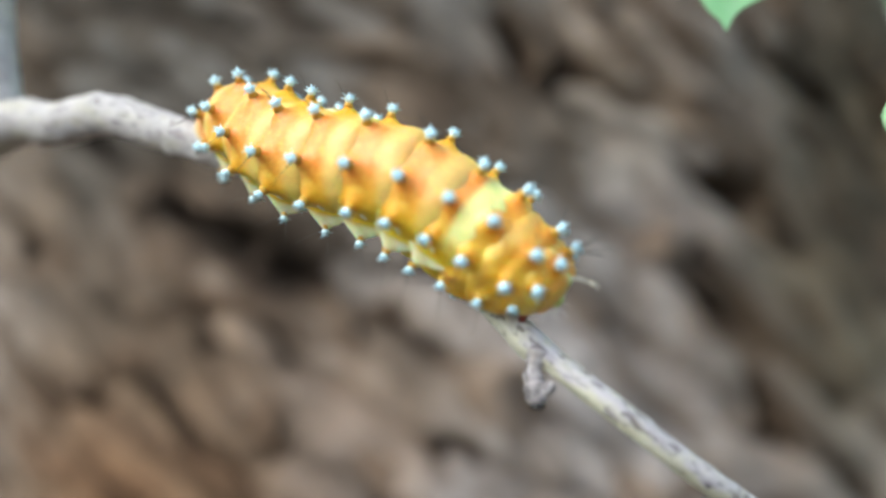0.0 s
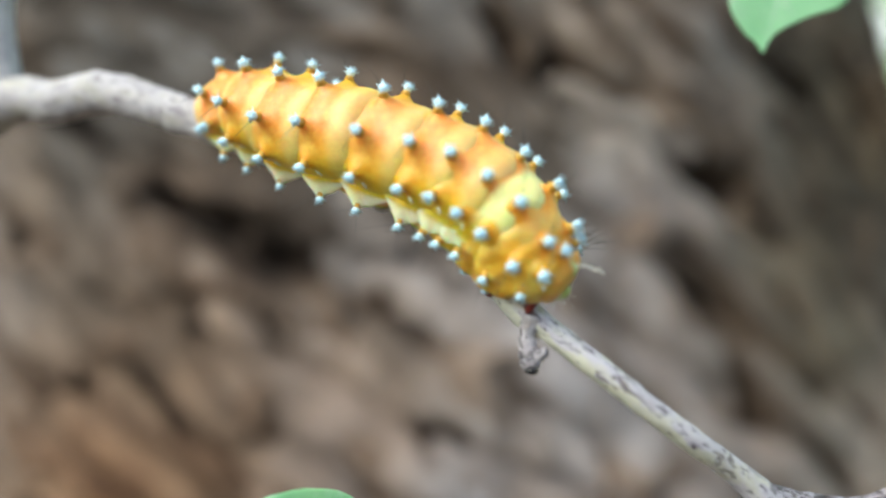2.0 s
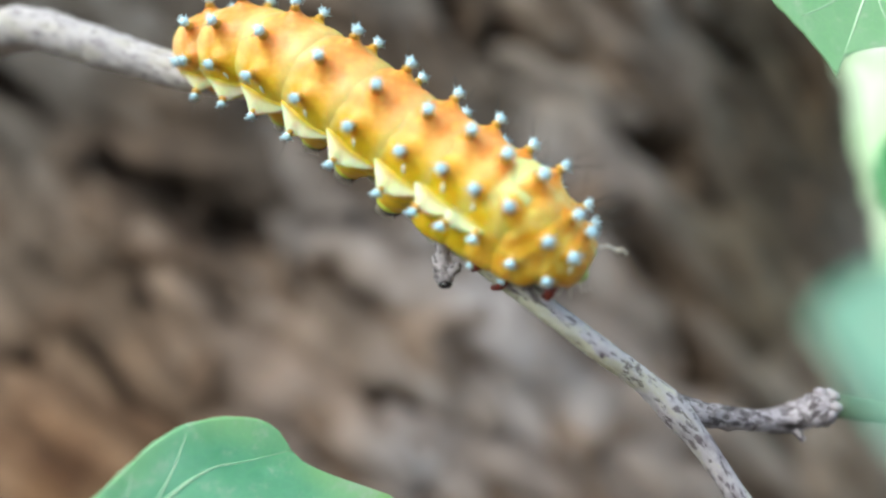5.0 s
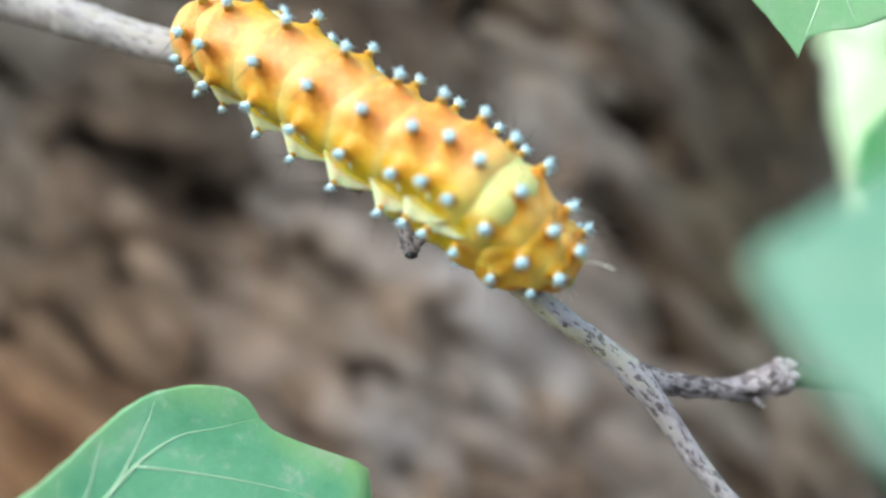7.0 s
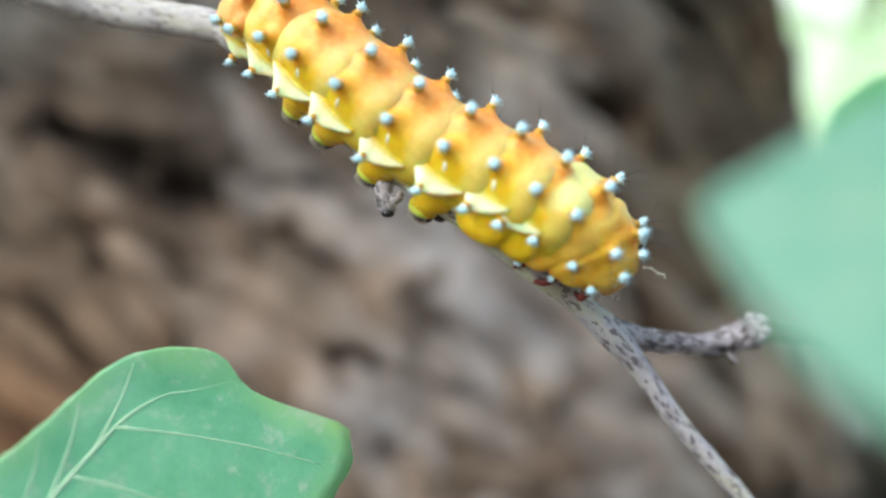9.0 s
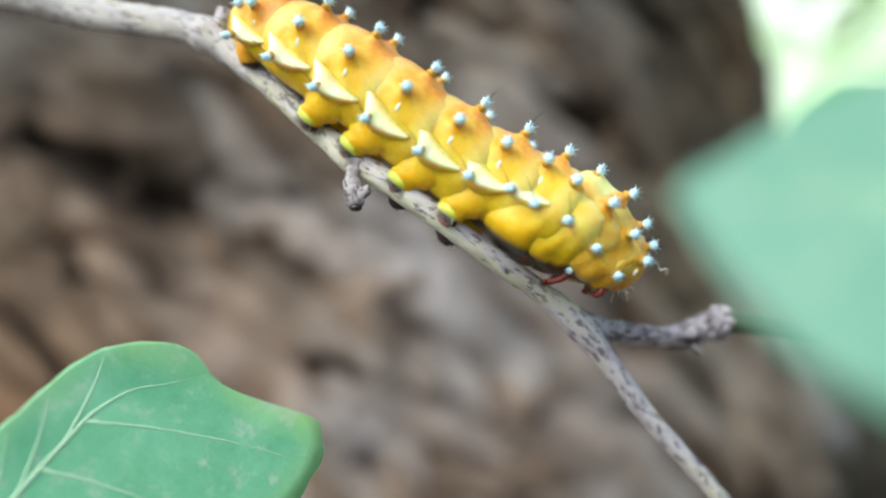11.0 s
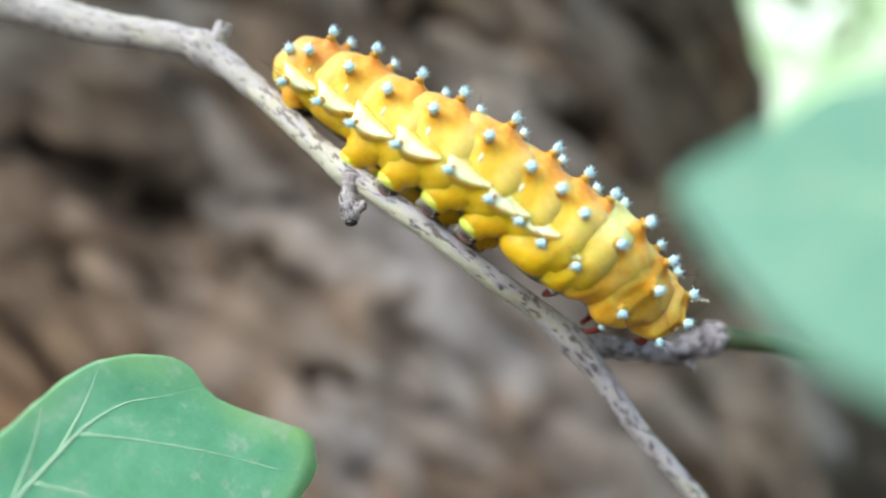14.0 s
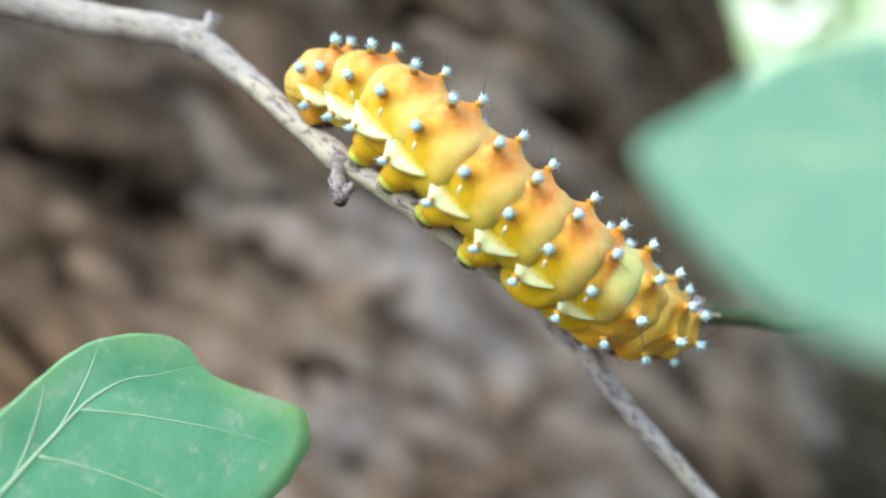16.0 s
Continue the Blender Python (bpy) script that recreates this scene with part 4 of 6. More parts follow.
# bottom leaf with a bitten, notched end
leaf_low = build_leaf("broad bluish-green leaf with pale veins and a notched tip", (-38, -28), (12, 7),
                      [(-41, -13), (-25, 1), (-12, 12), (-1, 14.5), (8, 12.5)], [(-14, -34), (12, -30), (30, -18), (34.5, -9.5), (33, -4.5), (22, 0.5), (15, 4)],
                      plane((-0.0489, 0.150, -0.04), (1, 0.45, 0), (0.45, -1, 0.3)), LEAF, ((0.42, -1, 2), (0.60, -1, 3), (0.25, -1, 1), (0.12, -1, 0), (0.20, 1, 9), (0.35, 1, 8), (0.52, 1, 7)), 0.06, 0.03,
                      petiole=((-0.12, 0.13, -0.10), (-0.20, 0.19, -0.12), (-0.268, 0.245, -0.12)),
                      spine_points=((-38, -28), (-22.8, -11.5), (-13.4, -1.6), (-9.4, 1.9), (-3.2, 5), (3, 5.6), (12, 7)))
leaf_near = build_leaf("broad pale green leaf out of focus", (42, -3), (0, 0),
                       [(2.0, 2.3), (6.5, 4.3), (11.8, 7.0), (21, 10.6), (33, 11.4)][::-1], [(2.9, -11), (6.8, -19.2), (13.8, -25.6), (21, -29.5), (34, -24)][::-1],
                       LEAF_NEAR, LEAF_PALE, ((0.3, 1, 9), (0.5, 1, 9), (0.3, -1, 9), (0.5, -1, 9)), 0.04, 0.01,
                       petiole=((0.10, 0.10, 0.0), (0.15, 0.15, 0.02), (0.160, 0.172, 0.025)))
leaf_top = build_leaf("green leaf with a pointed tip above the twig", (14, 46), (0, 0), [(0.9, 3.4), (6.6, 5.7), (14.3, 6.8), (25, 13), (30, 26)][::-1],
                      [(-1.3, 2.6), (-4.4, 6.9), (-7.9, 11.2), (-11.6, 15.6), (-12.6, 18.2), (-11.0, 23), (-7, 32)][::-1], LEAF_TOP, LEAF_LIGHT, ((0.3, 1, 9), (0.5, 1, 9), (0.3, -1, 9), (0.5, -1, 9)), 0.06, 0.01,
                      petiole=((0.12, 0.155, 0.095), (0.15, 0.16, 0.10), (0.172, 0.166, 0.10)))
leaf_tip = build_leaf("small green leaf hanging with its tip down", (8, 40), (0, 0), [(1.6, 3.4), (4.2, 6.2), (11, 9.6), (21, 14), (20, 28)][::-1],
                      [(-1.8, 3.2), (-4.9, 6.6), (-7.6, 13.6), (-5.7, 25)][::-1], LEAF_TIP, LEAF_LIGHT, ((0.3, 1, 9), (0.5, 1, 9), (0.3, -1, 9)), 0.06, 0.01,
                      petiole=((0.10, 0.195, 0.14), (0.14, 0.18, 0.13), (0.172, 0.165, 0.118)))
leaf_back = build_leaf("deep green leaf half hidden behind another", (38, -50), (0, 0), [(-12.5, -9.5), (-19, -18), (-20.5, -30), (-13, -46), (12, -55)][::-1],
                       [(17, -3), (38, -12), (46, -29)][::-1], plane((0.1475, 0.260, 0.0565), (1, 0, 0), (0, -1, 0.2)), LEAF_DEEP, ((0.3, 1, 9), (0.5, 1, 9), (0.3, -1, 9)), 0.06, 0.01,
                       petiole=((0.19, 0.24, -0.002), (0.17, 0.20, 0.01), (0.153, 0.176, -0.004)))
caterpillar, body_parts = build_caterpillar()


def motions():
    back = leaf_back.matrix_world.copy()
    walk(leaf_back, [(0, back), (2.5, back), (3.5, Matrix.Translation((-0.0042, 0, 0.0036)) @ back), (5.2, back), (7.3, Matrix.Translation((0.0045, 0, -0.0040)) @ back), (8.2, Matrix.Translation((0.0050, 0, -0.0045)) @ back), (10.3, Matrix.Translation((0.007, 0, -0.012)) @ back), (16, Matrix.Translation((0.007, 0, -0.012)) @ back)])
    low = leaf_low.matrix_world.copy()
    walk(leaf_low, [(t, Matrix.Translation((0, 0, up)) @ low) for t, up in ((0, 0), (1.5, 0.0005), (2, 0.0023), (2.5, 0.0004), (3, 0.0025), (3.5, 0.0002), (4.5, 0.0005), (5, 0), (16, 0))])
    walk(leaf_near, [
        (0, pose(0.01720, 0.07000, 0.01475, 56.95, -5.25, -2.30)),
        (2, pose(0.01890, 0.07000, 0.00715, 56.95, -5.25, -2.30)),
        (3, pose(0.02050, 0.07000, 0.00335, 56.95, -5.25, -2.30)),
        (3.5, pose(0.02350, 0.07000, 0.00370, 56.95, -5.25, -2.30)),
        (4.5, pose(0.02150, 0.07000, 0.00285, 56.95, -5.25, -2.30)),
        (5, pose(0.02450, 0.07000, -0.00077, 56.95, -5.25, -2.30)),
        (5.2, pose(0.02806, 0.07000, 0.00157, 56.95, -5.25, -2.30)),
        (7.3, pose(0.02492, 0.07000, -0.00016, 56.95, -5.25, -2.30)),
        (8.2, pose(0.02417, 0.07000, -0.00245, 56.95, -5.25, -2.30)),
        (10.3, pose(0.02469, 0.07000, -0.00394, 56.95, -5.25, -2.30)),
        (11, pose(0.02787, 0.07000, -0.00520, 56.95, -5.25, -2.30)),
        (11.5, pose(0.02779, 0.07000, -0.00579, 56.95, -5.25, -2.30)),
        (12.5, pose(0.02862, 0.07000, -0.00301, 56.95, -5.25, -2.30)),
        (13.5, pose(0.02891, 0.07000, -0.00277, 56.95, -5.25, -2.30)),
        (14.5, pose(0.02895, 0.07000, -0.00110, 56.95, -5.25, -2.30)),
        (15.2, pose(0.03051, 0.07000, -0.00202, 56.95, -5.25, -2.30)),
        (16, pose(0.02857, 0.07000, -0.00271, 56.95, -5.25, -2.30)),
    ])
    walk(leaf_tip, [
        (0, pose(0.03728, 0.20000, 0.08351, 78.69, -0.00, 0.00)),
        (0.5, pose(0.03807, 0.20000, 0.08415, 78.69, -0.00, 0.00)),
        (1, pose(0.04688, 0.20000, 0.07733, 78.69, -0.00, 0.00)),
        (1.5, pose(0.04593, 0.20000, 0.07887, 78.69, -0.00, 0.00)),
        (2, pose(0.04945, 0.20000, 0.07385, 78.69, -0.00, 0.00)),
        (2.5, pose(0.05230, 0.20000, 0.07709, 78.69, -0.00, 0.00)),
        (3, pose(0.05382, 0.20000, 0.06991, 78.69, -0.00, 0.00)),
        (3.5, pose(0.05422, 0.20000, 0.07482, 78.69, -0.00, 0.00)),
        (4, pose(0.04730, 0.20000, 0.07503, 78.69, -0.00, 0.00)),
        (4.5, pose(0.04669, 0.20000, 0.08408, 78.69, -0.00, 0.00)),
        (5, pose(0.05485, 0.20000, 0.08457, 78.69, -0.00, 0.00)),
        (7.3, pose(0.06557, 0.20000, 0.07877, 78.69, -0.00, 0.00)),
        (10.3, pose(0.07130, 0.20000, 0.07986, 78.69, -0.00, 0.00)),
        (16, pose(0.08353, 0.20000, 0.08393, 78.69, -0.00, 0.00)),
    ])
    walk(leaf_top, [
        (0, pose(0.06610, 0.15500, 0.03466, 78.69, -0.00, 0.00)),
        (0.5, pose(0.06682, 0.15500, 0.03633, 78.69, -0.00, 0.00)),
        (1, pose(0.06915, 0.15500, 0.03291, 78.69, -0.00, 0.00)),
        (2.5, pose(0.07462, 0.15500, 0.03145, 78.69, -0.00, 0.00)),
        (3.5, pose(0.07584, 0.15500, 0.03151, 78.69, -0.00, 0.00)),
        (4, pose(0.07413, 0.15500, 0.02484, 78.69, -0.00, 0.00)),
        (4.5, pose(0.07446, 0.15500, 0.03112, 78.69, -0.00, 0.00)),
        (4.8, pose(0.07090, 0.15500, 0.03534, 78.69, -0.00, 0.00)),
        (5, pose(0.06754, 0.15500, 0.04094, 78.69, -0.00, 0.00)),
        (5.2, pose(0.07100, 0.15500, 0.04150, 78.69, -0.00, 0.00)),
        (7.3, pose(0.06737, 0.15500, 0.03933, 78.69, -0.00, 0.00)),
        (7.5, pose(0.06940, 0.15500, 0.04240, 78.69, -0.00, 0.00)),
        (8, pose(0.07030, 0.15500, 0.04090, 78.69, -0.00, 0.00)),
        (8.2, pose(0.06900, 0.15500, 0.04230, 78.69, -0.00, 0.00)),
        (10.3, pose(0.07316, 0.15500, 0.05039, 78.69, -0.00, 0.00)),
        (13, pose(0.08194, 0.15500, 0.06201, 78.69, -0.00, 0.00)),
        (16, pose(0.08513, 0.15500, 0.05393, 78.69, -0.00, 0.00)),
    ])
    walk(caterpillar, [
        (0, pose(-0.04317, 0.17393, 0.04081)),
        (0.5, pose(-0.04326, 0.17395, 0.04081)),
        (1, pose(-0.04217, 0.17353, 0.03997)),
        (1.5, pose(-0.04016, 0.17277, 0.03847)),
        (2, pose(-0.03843, 0.17211, 0.03717)),
        (2.5, pose(-0.03729, 0.17167, 0.03627)),
        (3, pose(-0.03575, 0.17101, 0.03491)),
        (3.5, pose(-0.03292, 0.16978, 0.03235)),
        (4, pose(-0.02946, 0.16825, 0.02920)),
        (4.5, pose(-0.02668, 0.16698, 0.02662)),
        (5, pose(-0.02451, 0.16593, 0.02454)),
        (5.2, pose(-0.02170, 0.16451, 0.02177)),
        (7.3, pose(-0.01813, 0.16270, 0.01825)),
        (7.5, pose(-0.01493, 0.16111, 0.01516)),
        (8, pose(-0.01206, 0.15984, 0.01266)),
        (8.2, pose(-0.00834, 0.15839, 0.00974)),
        (10.3, pose(-0.00396, 0.15674, 0.00641)),
        (10.5, pose(-0.00063, 0.15552, 0.00390)),
        (11, pose(0.00095, 0.15498, 0.00272)),
        (11.5, pose(0.00149, 0.15483, 0.00231)),
        (12, pose(0.00173, 0.15477, 0.00212)),
        (12.5, pose(0.00201, 0.15473, 0.00192)),
        (13, pose(0.00273, 0.15468, 0.00138)),
        (13.5, pose(0.00440, 0.15463, 0.00012)),
        (14, pose(0.00695, 0.15463, -0.00179)),
        (14.5, pose(0.00946, 0.15472, -0.00368)),
        (15, pose(0.01105, 0.15483, -0.00489)),
        (15.5, pose(0.01177, 0.15490, -0.00543)),
        (16, pose(0.01213, 0.15496, -0.00571)),
    ])
    walk(body_parts['head'], [
        (0, mm(36.19, -17.22, -20.38, 95.9, 64.7, 68.6)),
        (0.5, mm(34.82, -17.98, -21.07, 99.2, 63.3, 68.7)),
        (1, mm(32.90, -18.54, -21.82, 97.4, 61.6, 64.2)),
        (1.5, mm(32.48, -18.24, -21.59, 89.4, 63.6, 58.0)),
        (2, mm(33.86, -17.69, -21.06, 84.9, 69.3, 57.5)),
        (2.5, mm(36.74, -18.32, -23.26, 77.4, 71.0, 53.8)),
        (3, mm(37.77, -18.98, -24.32, 67.5, 69.4, 45.8)),
        (3.5, mm(36.68, -18.12, -21.72, 61.8, 69.8, 41.6)),
        (4, mm(33.98, -16.82, -20.21, 73.3, 72.9, 52.9)),
        (4.5, mm(33.74, -16.33, -21.08, 83.8, 73.8, 62.7)),
        (5, mm(39.84, -15.29, -21.61, 73.3, 73.0, 56.1)),
        (5.2, mm(38.92, -13.88, -19.18, 73.1, 72.8, 56.4)),
        (7.3, mm(39.16, -13.33, -23.10, 98.6, 54.8, 77.4)),
        (7.5, mm(37.22, -11.89, -21.02, 99.1, 54.7, 78.0)),
        (8, mm(42.04, -9.37, -22.98, 106.0, 55.5, 85.7)),
        (8.2, mm(39.36, -7.86, -20.52, 106.7, 55.7, 86.5)),
        (10.3, mm(45.66, 1.00, -22.59, 157.6, 74.5, 165.5)),
        (10.5, mm(43.03, 2.27, -20.05, 157.7, 74.7, 165.8)),
        (11, mm(44.24, 3.17, -18.43, 151.3, 77.5, 159.4)),
        (11.5, mm(42.71, 2.66, -18.86, 124.9, 74.0, 127.5)),
        (12, mm(43.12, 3.18, -21.17, 107.3, 66.4, 107.8)),
        (12.5, mm(47.38, 4.34, -24.35, 94.6, 60.1, 97.5)),
        (13, mm(51.67, 4.96, -23.35, 84.5, 57.1, 90.9)),
        (13.5, mm(52.09, 5.55, -20.34, 78.4, 55.2, 86.7)),
        (14, mm(49.41, 6.09, -18.77, 76.2, 51.8, 84.3)),
        (14.5, mm(47.81, 7.01, -19.70, 71.4, 46.6, 79.8)),
        (15, mm(51.65, 7.91, -20.87, 67.0, 42.5, 76.8)),
        (15.5, mm(55.48, 8.69, -20.41, 65.8, 41.0, 76.2)),
        (16, mm(52.83, 8.78, -24.01, 71.1, 39.2, 78.5)),
    ])
    walk(body_parts['prothorax'], [
        (0, mm(35.19, -17.57, -18.67, 32.9, 38.8, -5.1)),
        (0.5, mm(33.79, -18.36, -19.28, 35.7, 40.7, -6.8)),
        (1, mm(31.76, -18.91, -20.13, 38.8, 39.2, -8.7)),
        (1.5, mm(31.30, -18.50, -19.98, 34.2, 35.3, -10.3)),
        (2, mm(32.73, -17.87, -19.14, 25.1, 37.0, -11.4)),
        (2.5, mm(35.69, -18.43, -21.67, 22.2, 35.4, -9.4)),
        (3, mm(36.63, -19.10, -22.97, 22.8, 30.5, -8.2)),
        (3.5, mm(35.43, -18.27, -20.02, 20.3, 28.3, -8.0)),
        (4, mm(32.83, -16.98, -18.32, 19.9, 35.1, -7.9)),
        (4.5, mm(32.63, -16.49, -19.34, 20.9, 39.4, -8.6)),
        (5, mm(38.68, -15.48, -19.94, 19.6, 34.2, -5.0)),
        (5.2, mm(38.15, -14.02, -17.85, 20.2, 34.2, -3.6)),
        (7.3, mm(37.91, -14.32, -21.02, 45.8, 37.1, 8.3)),
        (7.5, mm(36.23, -12.68, -19.52, 46.3, 36.8, 9.1)),
        (8, mm(41.22, -10.04, -21.52, 46.9, 41.7, 11.7)),
        (8.2, mm(38.67, -8.53, -19.10, 46.8, 42.3, 12.0)),
        (10.3, mm(45.23, 0.77, -20.74, 10.5, 55.9, 15.7)),
        (10.5, mm(42.76, 2.02, -18.07, 9.9, 55.5, 15.8)),
        (11, mm(43.93, 2.92, -16.29, 7.2, 51.9, 14.5)),
        (11.5, mm(42.19, 2.17, -16.79, 19.5, 49.2, 15.7)),
        (12, mm(42.45, 2.43, -19.33, 33.1, 44.4, 22.3)),
        (12.5, mm(46.65, 3.55, -23.10, 39.8, 36.8, 28.4)),
        (13, mm(50.93, 3.93, -21.98, 39.4, 30.5, 30.5)),
        (13.5, mm(51.26, 4.33, -18.77, 38.5, 26.8, 31.0)),
        (14, mm(48.46, 4.75, -17.23, 41.3, 24.7, 31.5)),
        (14.5, mm(46.68, 5.71, -18.55, 43.8, 18.4, 31.2)),
        (15, mm(50.60, 6.67, -20.05, 44.5, 12.4, 31.6)),
        (15.5, mm(54.51, 7.27, -19.35, 43.8, 10.7, 31.9)),
        (16, mm(51.73, 7.53, -23.26, 49.9, 13.7, 31.7)),
    ])
    walk(body_parts['mesothorax'], [
        (0, mm(30.68, -17.42, -15.80, 47.9, 44.0, 1.1)),
        (0.5, mm(30.09, -18.11, -16.21, 48.7, 45.4, -4.0)),
        (1, mm(27.65, -18.44, -16.88, 51.4, 41.7, -9.1)),
        (1.5, mm(26.26, -17.82, -16.55, 51.5, 41.8, -8.5)),
        (2, mm(28.78, -17.33, -15.85, 38.2, 54.5, -7.3)),
        (2.5, mm(31.42, -17.90, -18.64, 31.5, 51.6, -7.2)),
        (3, mm(31.23, -18.38, -19.13, 26.7, 46.7, -11.1)),
        (3.5, mm(29.62, -17.61, -16.31, 25.5, 45.6, -10.1)),
        (4, mm(27.92, -16.46, -14.54, 23.7, 50.1, -9.6)),
        (4.5, mm(29.37, -16.25, -16.26, 26.0, 53.9, -8.8)),
        (5, mm(33.98, -15.45, -16.62, 23.3, 48.3, -2.4)),
        (5.2, mm(34.22, -14.10, -14.48, 21.7, 50.3, -0.8)),
        (7.3, mm(32.10, -15.29, -17.63, 46.7, 44.7, 0.9)),
        (7.5, mm(30.87, -13.77, -16.55, 47.9, 44.8, 3.0)),
        (8, mm(37.51, -11.21, -17.81, 37.2, 45.6, 5.0)),
        (8.2, mm(35.96, -9.71, -15.92, 37.4, 48.0, 7.0)),
        (10.3, mm(42.22, -0.40, -15.86, -9.2, 71.5, -3.8)),
        (10.5, mm(39.56, 0.86, -13.31, -7.7, 69.6, -1.8)),
        (11, mm(39.98, 2.01, -12.43, -11.0, 60.9, -4.3)),
        (11.5, mm(38.49, 1.06, -12.54, -4.3, 54.3, -10.8)),
        (12, mm(38.11, 0.52, -14.07, 8.8, 49.9, -2.0)),
        (12.5, mm(40.64, 0.49, -16.96, 16.9, 45.2, 5.6)),
        (13, mm(43.89, 0.25, -16.24, 22.5, 42.8, 10.7)),
        (13.5, mm(43.69, 0.40, -13.41, 22.5, 40.0, 12.3)),
        (14, mm(41.34, 0.76, -12.02, 27.7, 40.5, 15.9)),
        (14.5, mm(39.19, 1.47, -14.85, 43.3, 32.6, 25.3)),
        (15, mm(44.48, 3.02, -18.46, 46.1, 17.5, 26.8)),
        (15.5, mm(48.31, 3.81, -17.78, 41.8, 11.8, 26.4)),
        (16, mm(45.85, 3.98, -20.57, 52.4, 23.3, 28.9)),
    ])
    walk(body_parts['metathorax'], [
        (0, mm(25.10, -17.12, -10.89, 46.0, 39.0, -9.5)),
        (0.5, mm(24.72, -17.73, -10.93, 49.1, 38.0, -9.5)),
        (1, mm(22.24, -17.72, -11.76, 54.4, 36.7, -11.6)),
        (1.5, mm(20.87, -17.17, -11.50, 53.8, 40.0, -12.5)),
        (2, mm(25.16, -16.84, -9.90, 36.5, 50.1, -16.7)),
        (2.5, mm(27.45, -17.43, -12.88, 33.3, 42.1, -16.8)),
        (3, mm(26.90, -17.69, -12.65, 31.2, 47.7, -18.0)),
        (3.5, mm(24.96, -16.95, -9.72, 29.1, 47.0, -16.2)),
        (4, mm(24.03, -16.12, -8.30, 26.7, 52.9, -14.1)),
        (4.5, mm(26.05, -15.97, -10.39, 25.6, 48.6, -15.7)),
        (5, mm(29.23, -15.22, -11.36, 18.6, 42.8, -15.5)),
        (5.2, mm(29.53, -13.86, -8.98, 15.1, 44.2, -16.5)),
        (7.3, mm(26.35, -16.12, -11.56, 45.6, 43.4, -4.3)),
        (7.5, mm(25.56, -14.70, -10.72, 44.6, 44.0, -7.8)),
        (8, mm(31.32, -12.47, -12.10, 35.3, 34.1, -8.1)),
        (8.2, mm(29.41, -11.03, -9.82, 34.2, 35.8, -7.9)),
        (10.3, mm(39.32, -1.06, -10.30, -20.5, 65.3, -22.8)),
        (10.5, mm(36.49, 0.10, -7.69, -18.8, 64.9, -20.4)),
        (11, mm(36.01, 1.26, -7.32, -15.6, 60.1, -15.6)),
        (11.5, mm(34.88, 0.44, -8.27, -8.2, 53.2, -17.7)),
        (12, mm(33.66, -0.48, -8.77, -0.3, 47.4, -13.1)),
        (12.5, mm(34.63, -1.05, -9.94, 5.4, 49.4, -9.5)),
        (13, mm(37.14, -1.57, -9.17, 3.8, 53.7, -13.2)),
        (13.5, mm(36.67, -1.56, -6.71, 4.0, 53.8, -12.2)),
        (14, mm(35.05, -1.50, -5.31, 9.1, 55.4, -9.2)),
        (14.5, mm(32.20, -2.68, -8.14, 39.7, 45.7, 13.8)),
        (15, mm(36.21, -1.57, -14.33, 45.1, 25.2, 16.7)),
        (15.5, mm(39.18, -0.77, -14.25, 45.0, 22.2, 18.0)),
        (16, mm(37.38, -0.70, -15.50, 48.6, 28.2, 17.3)),
    ])
